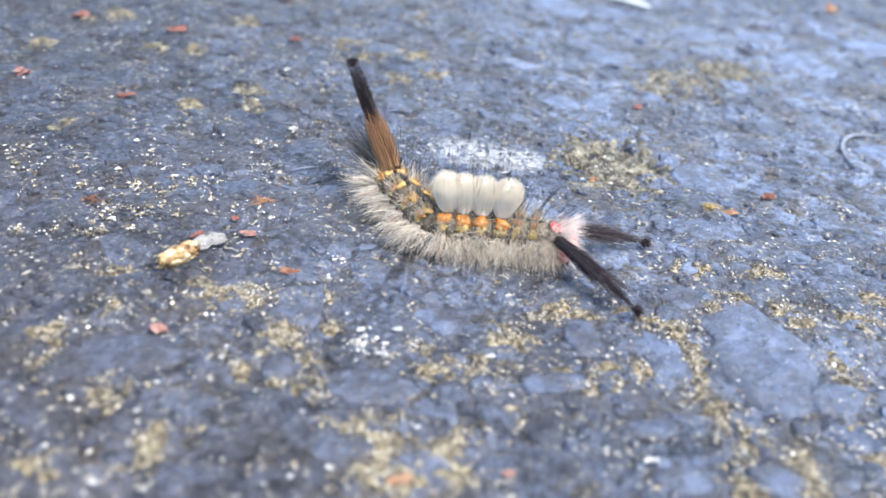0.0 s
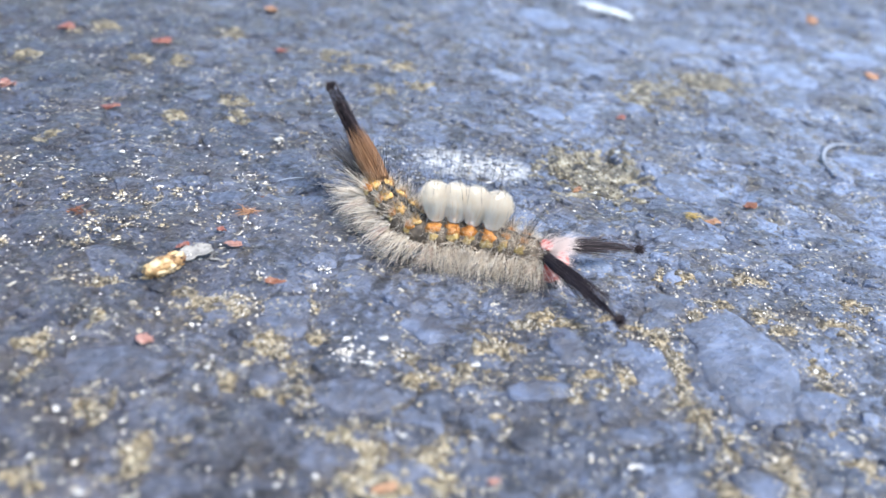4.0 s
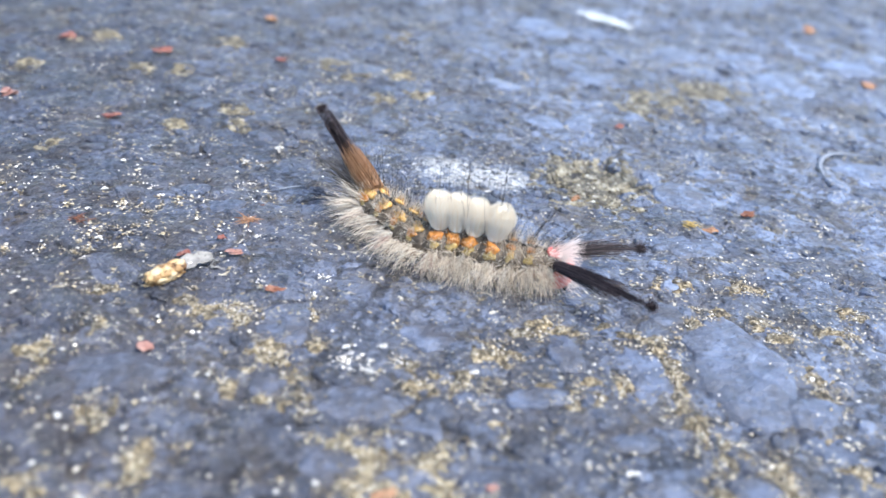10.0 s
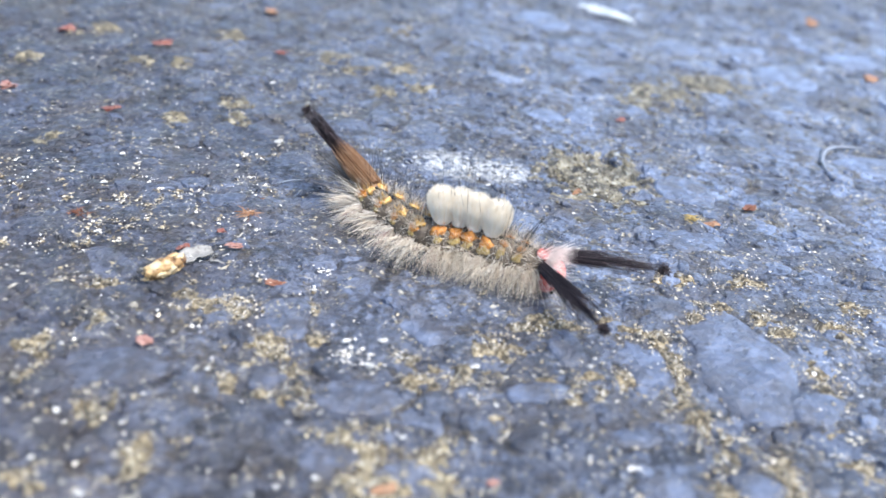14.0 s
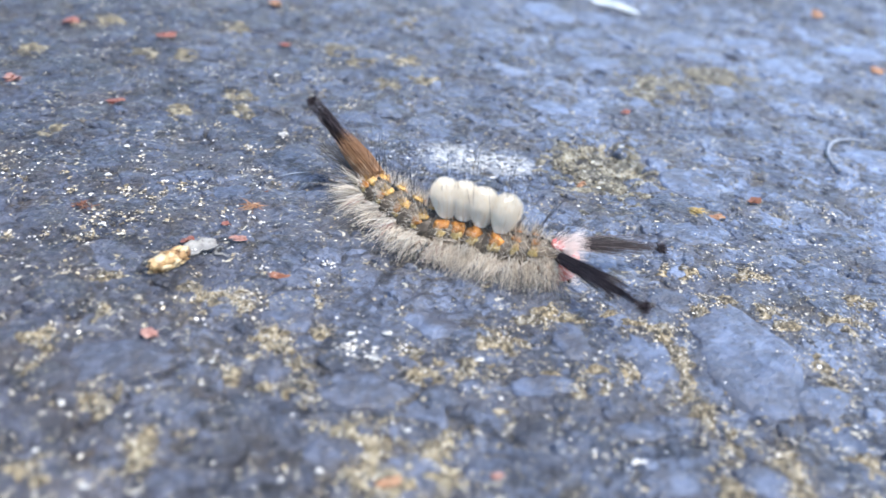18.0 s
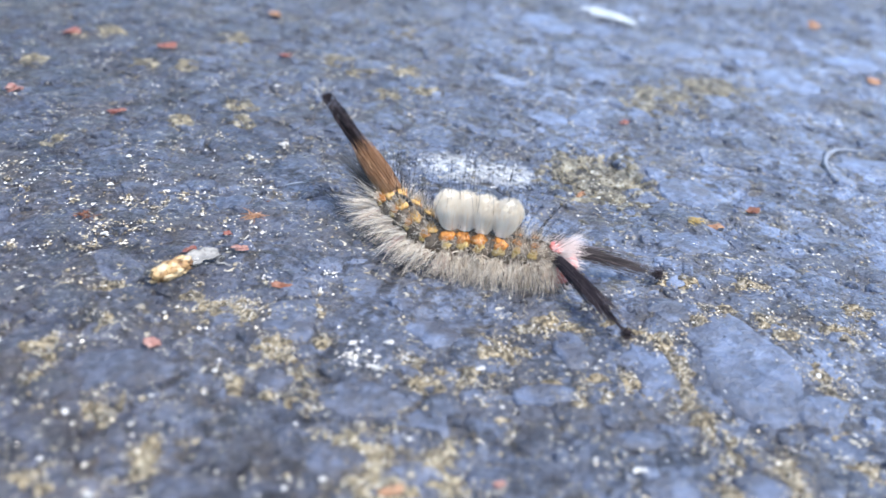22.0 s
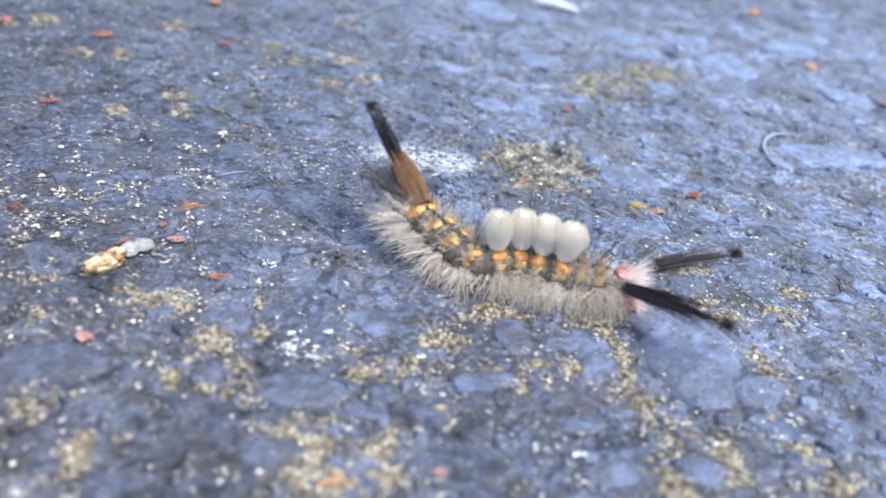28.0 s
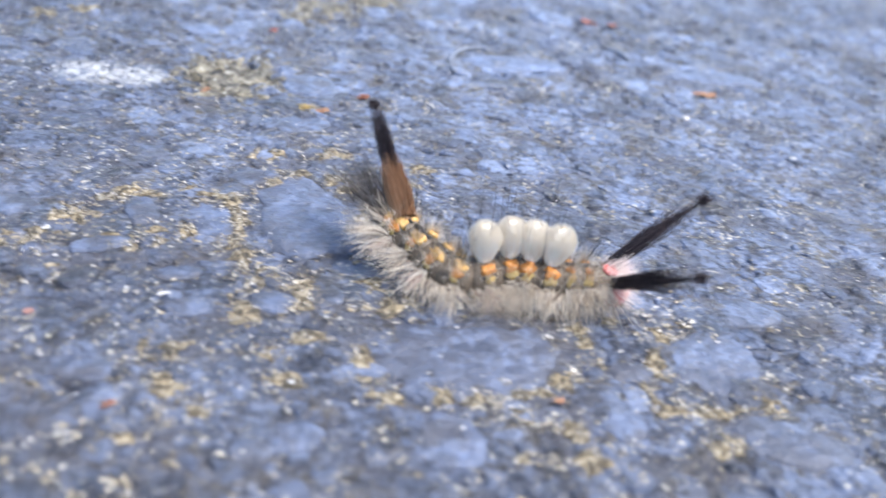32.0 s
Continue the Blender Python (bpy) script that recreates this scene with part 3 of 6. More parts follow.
def build_segment(name, body):
    rng = random.Random("seg" + name)
    r = GIRTH.get(name, 2.5)
    seg = part("body_segment", mesh_data("body_segment", *barrel(r, 2.25), SKIN, True), body)
    rear, mid, front = name in ("A9", "A8", "A7", "A6", "A5"), name in ("A4", "A3", "A2", "A1"), name in ("T3", "T2", "T1")
    # rosy band low on each side
    for side in (-1, 1):
        p = Pile()
        v, f = lump(rng, 1.5, 0.45, 0.55, 6, 10, 0.12)
        p.add(v, f, Matrix.Translation((0, side * r * 0.86, -r * 0.42)))
        part("side_fold", p.mesh("side_fold", SKIN_LOW, True), seg, "rosy fold of skin")
    # warts
    if rear:
        for side in (-1, 1):
            wart(rng, seg, AMBER, r, side * 26, 0.25, 1.65, "amber wart beside the back line")
            wart(rng, seg, ORANGE, r, side * 50, 0.0, 1.3, "orange wart")
            wart(rng, seg, YELLOW, r, side * 68, 0.0, 0.8, "yellow wart")
    if mid:
        for side in (-1, 1):
            wart(rng, seg, ORANGE, r + 0.05, side * 42, 0.0, 1.75, "orange wart")
            wart(rng, seg, YELLOW, r + 0.05, side * 65, 0.0, 1.25, "olive-yellow wart")
            wart(rng, seg, BLACK, r, side * 53, -0.2, 0.7, "black spot")
    if front:
        if name != "T1":
            for side in (-1, 1):
                wart(rng, seg, ORANGE, r, side * 26, 0.1, 1.0, "orange wart")
                wart(rng, seg, AMBER, r, side * 48, 0.1, 0.75, "pale orange wart")
                wart(rng, seg, BLACK, r, side * 38, 0.1, 0.6, "black spot")
                wart(rng, seg, YELLOW, r, side * 60, 0.0, 1.15, "yellow wart")
        else:
            for side in (-1, 1):
                wart(rng, seg, RED, r, side * 112, 0.5, 0.8, "coral-red wart")
            p = Pile()
            v, f = lump(rng, 1.05, 1.4, 0.42, 8, 14, 0.12)
            p.add(v, f, Matrix.Translation((0.75, 0, r - 0.16)))
            part("shield", p.mesh("shield", RED, True), seg, "coral-red shield behind the head")
    if rear or front:
        p = Pile()
        v, f = lump(rng, 1.3 if name != "T1" else 0.5, 0.36, 0.2, 5, 10, 0.3)
        p.add(v, f, Matrix.Translation((-0.2, 0, r - 0.05)))
        part("back_line", p.mesh("back_line", BLACK, True), seg, "black back line")
    # hair on the flanks
    for side in (-1, 1):
        p = Pile()
        tail = {"A10": 1.0, "A9": 0.8, "A8": 0.5, "A7": 0.28, "A6": 0.12}.get(name, 0.0)
        lean = (-1.0 * tail + {"T1": 0.35, "T2": 0.15}.get(name, 0.0), 0, -0.30)
        fan(p, rng, r, side * 86, 0.1, 46, 3.6, 0.46, 0.029, (lean[0], 0, -0.34), 0.10, 0.6)
        fan(p, rng, r, side * 101, -0.1, 84, 4.7 + 1.0 * tail, 0.46, 0.031, (lean[0], 0, -0.32), 0.10, 0.85)
        fan(p, rng, r, side * 124, 0.1, 28, 3.2, 0.42, 0.030, (lean[0], 0, -0.05), 0.12, 0.7)
        if name not in ("A10", "A9", "A8", "T1"):
            for x, count in ((-1.5, 20), (1.5, 20)):
                fan(p, rng, r, side * 96, x, count, 4.5, 0.42, 0.030, (0.18 * x, 0, -0.34), 0.10, 0.6)
        part("flank_hair", p.mesh("flank_hair", PALE_HAIR), seg, "pale grey spreading flank hair")
        if name in ("A8", "A6", "A4", "T1", "A10"):
            p = Pile()
            fan(p, rng, r, side * 100, 0.1, 26, 3.2, 0.35, 0.034, lean)
            part("rosy_hair", p.mesh("rosy_hair", ROSY_HAIR), seg, "rosy flank hair")
    # hair on the back
    p = Pile()
    for _ in range(110):
        d = rng.uniform(-86, 86)
        out = around(1, d).normalized()
        p.hair(around(r, d, rng.uniform(-1.3, 1.3), -0.05), out + Vector((rng.gauss(0, 0.5), rng.gauss(0, 0.4), rng.gauss(0, 0.4))), rng.uniform(0.7, 1.9), 0.02, (0, 0, -0.1))
    if name in ("A10", "A9", "A8"):
        for d in (-55, -22, 22, 55):
            fan(p, rng, r, d, -0.3, 26, 3.6 if name != "A8" else 2.2, 0.40, 0.028, (-1.3 if name != "A8" else -0.7, 0, 0.0), 0.0, 0.4)
    elif name == "T1":
        for d in (-72, 72):
            fan(p, rng, r, d, -0.6, 40, 2.2, 0.5, 0.024, (0.1, 0, 0.1), 0.0)
    elif not mid:
        n = 60 if rear else 48
        for d in (-50, -26, 26, 50):
            fan(p, rng, r, d, 0.1, n, 2.3 if rear else 2.7, 0.5, 0.020, (0.35 if name in ("T1", "T2") else 0, 0, 0.2), 0.0)
    else:
        for d in (-50, 50):
            fan(p, rng, r, d, 0.0, 34, 1.5, 0.6, 0.024)
        for d in (-66, 66):
            fan(p, rng, r, d, 0.0, 22, 2.0, 0.6, 0.024)
    part("back_hair", p.mesh("back_hair", PALE_HAIR), seg, "short pale back hair")
    # long dark bristles
    if not mid:
        p = Pile()
        if name in ("A10", "A9"):
            for _ in range(220):
                a = rng.uniform(-65, 65)
                p.hair(around(r, a, -0.4), Vector((-1.5, rng.gauss(0, 0.42), rng.gauss(0.45, 0.42))), rng.uniform(4.2, 12.0), 0.031, (0, 0, rng.uniform(-0.05, 0.10)), 0.3)
            part("tail_bristles", p.mesh("tail_bristles", GREY_HAIR), seg, "dark grey bristles fanning backwards")
        else:
            for _ in range(14):
                a = rng.uniform(-40, 40)
                lean = {"T1": 0.8, "T2": 0.55, "T3": 0.25}.get(name, -0.05)
                p.hair(around(r, a, rng.uniform(-0.6, 0.6)), Vector((lean + rng.gauss(0, 0.16), rng.gauss(0, 0.2), 1)), rng.uniform(4.0, 8.5), 0.029, (rng.gauss(0, 0.05), 0, 0), 0.4)
            part("long_bristles", p.mesh("long_bristles", BLACK_HAIR), seg, "long fine black bristles")
    if name == "T1":
        p = Pile()
        for _ in range(620):
            a = rng.gauss(0, 68)
            p.hair(around(r * 1.0, a, 1.35 + rng.uniform(-0.2, 0.3)), Vector((1.0, math.sin(radians(a)) * 0.6 + rng.gauss(0, 0.4), math.cos(radians(a)) * 0.5 + rng.gauss(0, 0.36))), rng.choice((rng.uniform(0.9, 2.6), rng.uniform(2.0, 4.2))), 0.030, (0, 0, -0.12), 0.3)
        for _ in range(170):
            p.hair((rng.uniform(0.0, 1.6), rng.gauss(0, 0.9), r + 0.1), (1.0, rng.gauss(0, 0.5), rng.gauss(0.45, 0.3)), rng.uniform(0.9, 2.6), 0.026, (0, 0, -0.15), 0.3)
        part("plume", p.mesh("plume", PLUME_HAIR), seg, "white plume behind the head")
    if mid:
        brush(rng, seg, {"A1": 0.10, "A2": 0.02, "A3": -0.02, "A4": -0.07}[name])
    if name in ("A3", "A4", "A5", "A6", "A10"):
        for side in (-1, 1):
            proleg(rng, seg, side, r, SKIN_LOW)
    if front:
        for side in (-1, 1):
            true_leg(seg, side, r)
    return seg


def build_head(body):
    rng = random.Random(5)
    v, f = lump(rng, 1.8, 2.35, 2.25, 12, 22, 0.01)
    head = part("head", mesh_data("head", v, f, HEAD, True), body, "glossy coral-red head")
    for side in (-1, 1):
        p = Pile()
        v, f = lump(rng, 0.3, 0.3, 0.5, 5, 8, 0.05)
        p.add(v, f, Matrix.Translation((1.25, side * 1.45, -1.0)))
        part("eye_patch", p.mesh("eye_patch", BLACK, True), head, "dark eye patch")
    p = Pile()
    for _ in range(70):
        p.hair((0.8, rng.uniform(-1.6, 1.6), rng.uniform(-1.5, 1.5)), (1.0, rng.gauss(0, 0.6), rng.gauss(0, 0.6)), rng.uniform(0.9, 2.0), 0.03)
    part("face_hair", p.mesh("face_hair", PLUME_HAIR), head, "short pale face hair")
    return head


def club(p, rng, at, size, count):
    """The feathery knob at the end of a hair pencil."""
    for _ in range(count):
        w = Vector((rng.gauss(0, 0.8), rng.gauss(0, 0.8), rng.gauss(0.3, 0.7)))
        p.hair(Vector(at) + Vector((rng.gauss(0, 0.15), rng.gauss(0, 0.15), rng.uniform(-0.8, 0.1))), w, size * rng.uniform(0.3, 0.9), 0.03, (0, 0, 0), 0.5)


def build_tail_pencil(body):
    rng = random.Random(11)
    root = part("tail_pencil", mesh_data("tail_pencil", *lump(rng, 0.7, 0.7, 0.5, 6, 10, 0.1), BROWN_HAIR, True), body, "tall hair pencil, brown below and black above")
    p, q = Pile(), Pile()
    for _ in range(1150):
        a, k = rng.uniform(0, 6.283), math.sqrt(rng.random())
        o = Vector((math.cos(a), math.sin(a), 0))
        n = rng.choice((rng.uniform(5.0, 8.0), rng.uniform(7.5, 9.8)))
        p.hair(o * 1.4 * k, Vector((o.x * 0.17 * k + rng.gauss(0, 0.012), o.y * 0.17 * k + rng.gauss(0, 0.012), 1)), n, 0.040, o * (-0.225 * k) + Vector((rng.gauss(0, 0.02), rng.gauss(0, 0.02), 0)), 0.5)
    part("brown_hair", p.mesh("brown_hair", BROWN_HAIR), root, "orange-brown hair")
    for _ in range(230):
        a, k = rng.uniform(0, 6.283), math.sqrt(rng.random())
        o = Vector((math.cos(a), math.sin(a), 0))
        n = rng.choice((rng.uniform(5, 8.5), rng.uniform(8, 12.0)))
        tip = q.hair(o * 1.0 * k + Vector((0, 0, 5.6)), Vector((o.x * 0.02 * k, o.y * 0.02 * k, 1)), n, 0.034, o * (-0.035 * k) + Vector((rng.gauss(0, 0.02), rng.gauss(0, 0.02), 0)), 0.7)
        for _ in range(7):
            w = Vector((rng.gauss(0, 0.6), rng.gauss(0, 0.6), 1))
            q.hair(tip - Vector((0, 0, rng.uniform(0, 3.0))), w, rng.uniform(0.3, 0.9), 0.024)
    club(q, rng, (0, 0, 17.4), 1.25, 260)
    part("black_hair", q.mesh("black_hair", SMOKE_HAIR), root, "black club-tipped hair")
    return root


def build_front_pencil(body, seed, hairs, barbs, loose):
    """A loose lock of barbed black hairs that sags a little, with a knob of plumed tips."""
    rng = random.Random(seed)
    root = part("front_pencil", mesh_data("front_pencil", *lump(rng, 0.4, 0.4, 0.5, 5, 8, 0.1), BLACK, True), body, "long black hair pencil beside the head")
    q = Pile()
    sag = Vector((0.05, 0, 0))
    for _ in range(hairs):
        a, k = rng.uniform(0, 6.283), math.sqrt(rng.random())
        o = Vector((math.cos(a), math.sin(a), 0))
        n = rng.choice((rng.uniform(5, 9), rng.uniform(7, 11.5), rng.uniform(10, 14.2)))
        way = Vector((o.x * 0.03 * k + rng.gauss(0, loose), o.y * 0.03 * k + rng.gauss(0, loose), 1))
        bend = sag + Vector((rng.gauss(0, 0.04), rng.gauss(0, 0.04), 0))
        q.hair(o * 0.68 * k, way, n, 0.036, bend, 0.6)
        for _ in range(barbs):
            u = rng.uniform(0.25, 1.0)
            at = o * 0.68 * k + way * (n * u) + bend * (n * u * u)
            q.hair(at, (rng.gauss(0, 0.55), rng.gauss(0, 0.55), 1), rng.uniform(0.3, 0.9), 0.017)
    for _ in range(16):
        q.hair((rng.gauss(0, 0.22), rng.gauss(0, 0.22), 0), (rng.gauss(0, 0.02), rng.gauss(0, 0.02), 1), rng.uniform(7.0, 13.5), 0.08, sag, 0.3)
    for _ in range(30):
        q.hair((0, 0, 0), (rng.gauss(0, 0.016), rng.gauss(0, 0.016), 1), rng.uniform(13.2, 14.9), 0.046, sag, 0.9)
    club(q, rng, (0.7, 0, 14.4), 1.4, 300)
    part("black_hair", q.mesh("black_hair", SMOKE_HAIR), root, "black feathery hair with a knobbed tip")
    return root


caterpillar = tagged(new("caterpillar"), "hairy tussock caterpillar with cream brushes, orange warts and black hair pencils", "caterpillar")
SEGMENTS = [build_segment(n, caterpillar) for n in NAMES[:-1]] + [build_head(caterpillar)]
TAIL_PENCIL = build_tail_pencil(caterpillar)
NEAR_PENCIL = build_front_pencil(caterpillar, 21, 210, 9, 0.030)
FAR_PENCIL = build_front_pencil(caterpillar, 22, 160, 9, 0.032)

# ---- loose bits on the ground ----
def ground_z(x, y):
    return relief(x, y) - 0.25


def pebble(name, label, category, mat, x, y, length, width, height, turn=0.0, seed=1, group="", rough=0.22):
    """A loose chip or pebble that lies on the ground."""
    rng = random.Random(seed * 7 + 3)
    v, f = lump(rng, length * 0.42, width * 0.42, height / 2, 6, 10, rough * 1.9, 0.35)
    cut = rng.uniform(0.2, 0.5)
    bent = [(a + 0.25 * b, b * (1 - cut * a / length), c * (0.55 + 0.5 * (a / length + 0.5)) + 0.18 * height * math.sin(a * 2.1 + seed)) for a, b, c in v]
    ob = new(name, mesh_data(name, bent, f, mat))
    ob.matrix_world = pose(x * MM, y * MM, (ground_z(x, y) + 0.30 + height * 0.25) * MM, rng.uniform(-8, 8), rng.uniform(-8, 8), turn)
    return tagged(ob, label, category, group)


def tangle(name, label, mat, x, y, size, count, seed, thick=0.16):
    """A tuft of broken plant fibres."""
    rng = random.Random(seed)
    p = Pile()
    for _ in range(count):
        a, b = rng.uniform(0, 6.28), rng.gauss(0, 0.5)
        root = Vector((rng.gauss(0, size * 0.25), rng.gauss(0, size * 0.2), rng.uniform(0.1, 0.5)))
        p.hair(root, (math.cos(a), math.sin(a), b * 0.4), size * rng.uniform(0.2, 0.65), thick * rng.uniform(0.6, 1.5), (rng.gauss(0, 0.7), rng.gauss(0, 0.7), -0.1), 0.6)
    ob = new(name, p.mesh(name, mat))
    ob.location = (x * MM, y * MM, (ground_z(x, y) + 0.2) * MM)
    return tagged(ob, label, "plant scrap", "plant scraps")


def thread(name, label, mat, points, thick):
    """A thin dry fibre that lies along a curved line."""
    line = [Vector((x, y, ground_z(x, y) + 0.55)) for x, y in points]
    spots = [curve(line, (len(line) - 1) * k / 24) for k in range(25)]
    verts, faces = [], []
    for k, c in enumerate(spots):
        way = (spots[min(k + 1, 24)] - spots[max(k - 1, 0)]).normalized()
        side, up = way.cross(Vector((0, 0, 1))), Vector((0, 0, 1))
        r = thick * (0.35 + 0.65 * math.sin(math.pi * (k + 0.5) / 25))
        for j in range(6):
            verts.append(tuple(c + side * (r * math.cos(j * 1.0472)) + up * (r * 0.7 * math.sin(j * 1.0472))))
    for k in range(24):
        for j in range(6):
            a, b = k * 6 + j, k * 6 + (j + 1) % 6
            faces.append((a, b, b + 6, a + 6))
    faces += [tuple(range(5, -1, -1)), tuple(range(144, 150))]
    return tagged(new(name, mesh_data(name, verts, faces, mat, True)), label, "plant scrap", "plant scraps")


def build_husk():
    """A small scaly bud husk, tan with a darker stalk end."""
    rng = random.Random(4)
    husk = tagged(new("bud_husk"), "small tan scaly bud husk lying on asphalt", "bud husk")
    core = Pile()
    v, f = lump(rng, 2.6, 1.05, 0.95, 9, 14, 0.06)
    core.add(v, f)
    part("core", core.mesh("core", HUSK_DARK, True), husk, "brown inner bud")
    for ring in range(9):
        x = 1.75 - ring * 0.5
        r = 1.04 * math.sqrt(max(0.12, 1 - (x / 2.9) ** 2))
        for k in range(7):
            a = 2 * math.pi * (k + 0.5 * (ring % 2)) / 7
            if rng.random() < 0.22:
                continue
            v, f = lump(rng, rng.uniform(0.34, 0.8), rng.uniform(0.3, 0.52), 0.18, 5, 9, 0.4)
            m = Matrix.Rotation(a + rng.uniform(-0.25, 0.25), 4, "X") @ Matrix.Translation((x + rng.uniform(-0.3, 0.3), 0, r * rng.uniform(0.84, 1.04))) @ Matrix.Rotation(radians(rng.uniform(-16, -2)), 4, "Y")
            p = Pile()
            p.add(v, f, m)
            part("scale", p.mesh("scale", HUSK, True), husk)
    p = Pile()
    v, f = lump(rng, 0.7, 0.62, 0.6, 5, 8, 0.15)
    p.add(v, f, Matrix.Translation((2.5, 0, 0)))
    part("stalk_end", p.mesh("stalk_end", HUSK_DARK, True), husk, "dark broken stalk end")
    husk.matrix_world = pose(-27.4 * MM, -10.4 * MM, (ground_z(-27.4, -10.4) + 1.0) * MM, 20, -4, 47)


def build_flake():
    """A curled grey bark flake with a notch."""
    verts, faces = [], []
    n, w = 12, 6
    for side in (0, 1):
        for i in range(n + 1):
            u = i / n
            half = 1.15 * math.sin(math.pi * (0.12 + 0.80 * u)) ** 0.7 * (0.72 if 0.45 < u < 0.6 else 1.0)
            for j in range(w + 1):
                s = j / w * 2 - 1
                x, y = (u - 0.5) * 4.6, s * half + 0.5 * math.sin(u * 3.0)
                verts.append((x, y, 0.45 * s * s + 0.25 * abs(u - 0.5) - (0.22 if side else 0)))
    k = (n + 1) * (w + 1)
    for i in range(n):
        for j in range(w):
            a = i * (w + 1) + j
            faces.append((a, a + w + 1, a + w + 2, a + 1))
            faces.append((k + a, k + a + 1, k + a + w + 2, k + a + w + 1))
    for i in range(n):
        for a, b in ((i * (w + 1), (i + 1) * (w + 1)), ((i + 1) * (w + 1) + w, i * (w + 1) + w)):
            faces.append((a, k + a, k + b, b))
    for j in range(w):
        for a, b in ((j + 1, j), (n * (w + 1) + j, n * (w + 1) + j + 1)):
            faces.append((a, k + a, k + b, b))
    ob = new("bark_flake", mesh_data("bark_flake", verts, faces, FLAKE, True))
    ob.matrix_world = pose(-24.6 * MM, -6.2 * MM, (ground_z(-24.6, -6.2) + 0.5) * MM, 20, -6, 34)
    tagged(ob, "curled grey bark flake beside a bud husk", "bark flake")


build_husk()
build_flake()
for i, (mat, hue, x, y, a, b, h, turn) in enumerate((
    (RED_CHIP, "dark red", -26.5, -4.3, 1.7, 1.2, 0.8, 20), (RED_CHIP, "dark red", -22.8, 0.8, 1.4, 1.0, 0.7, -15), (PINK_CHIP, "faded red", -20.5, -2.7, 2.5, 1.3, 0.6, 25),
    (BROWN_CHIP, "red-brown", -14.2, -10.0, 2.9, 1.2, 0.7, 20), (PINK_CHIP, "pink", -26.0, -24.0, 2.0, 1.8, 0.8, 0), (RED_CHIP, "bright red", -48.6, 40.0, 3.2, 1.9, 0.9, -10),
    (RED_CHIP, "orange-red", -49.0, 75.0, 3.2, 4.2, 1.0, -30), (RED_CHIP, "orange-red", -68.5, 78.0, 3.2, 3.4, 1.0, 10), (ORANGE_CHIP, "orange", -32.0, 103.0, 3.2, 4.6, 1.2, 40),
    (RED_CHIP, "dull red", -26.0, 76.0, 2.6, 2.2, 0.8, 0), (PINK_CHIP, "pale tan", -67.0, 44.0, 3.6, 3.2, 1.2, -30), (ORANGE_CHIP, "orange-red", 46.2, 16.4, 2.4, 1.6, 0.9, -20),
    (BROWN_CHIP, "red-brown", 53.6, 22.6, 3.0, 1.6, 0.9, 20), (RED_CHIP, "dull red", 39.0, 56.0, 2.0, 2.0, 0.8, 0), (ORANGE_CHIP, "orange", 105.0, 144.0, 4.0, 4.5, 1.2, 10),
    (ORANGE_CHIP, "orange", 103.0, 98.0, 3.5, 4.0, 1.0, 0), (ORANGE_CHIP, "orange", 0.8, -44.4, 3.0, 1.2, 0.6, 12), (PINK_CHIP, "pink", 11.0, -42.0, 1.4, 1.1, 0.7, 0),
    (ORANGE_CHIP, "orange", 27.0, 24.0, 1.8, 1.2, 0.7, 10), (BROWN_CHIP, "red-brown", 21.0, -58.0, 1.8, 1.0, 0.6, 10), (ORANGE_CHIP, "orange", 66.0, -59.0, 1.4, 1.2, 0.7, 0),
    (ORANGE_CHIP, "orange-brown", 122.0, 33.0, 5.0, 2.6, 1.0, -5), (RED_CHIP, "faded red", 111.0, 75.0, 4.0, 3.0, 1.0, -30), (RED_CHIP, "faded red", 116.5, 74.0, 3.0, 2.2, 0.9, 10),
)):
    pebble("bark_chip", hue + " bark chip lying on grey asphalt", "bark chip", mat, x, y, a, b, h, turn, i + 1, "bark chips")
CHIPS_A = (
    (-4.5, -21.5, 1.0, 1.0, 0.6, -30), (-0.5, -20.9, 1.2, 0.6, 0.7, 7), (-1.7, -25.8, 1.2, 0.5, 0.7, -16), (-4.6, -27.1, 0.5, 0.4, 0.3, 21), (-31.1, -36.3, 0.8, 0.8, 0.5, -2), (-25.4, -47.4, 0.9, 0.6, 0.5, -25),
    (24.5, -38.8, 0.9, 0.7, 0.5, 12), (2.3, -36.8, 0.7, 0.6, 0.4, -11), (11.8, -30.5, 0.5, 0.4, 0.3, 26), (16.3, -32.8, 0.5, 0.4, 0.3, 3), (49.2, -19.8, 0.7, 0.8, 0.4, -20), (-24.5, -37.9, 0.5, 0.4, 0.3, 17),
    (-23.8, -33.0, 0.5, 0.4, 0.3, -6), (-38.0, -1.4, 1.0, 0.9, 0.6, -29), (-41.3, 12.0, 1.0, 0.8, 0.6, 8), (-41.7, 22.2, 0.7, 0.8, 0.4, -15),
)
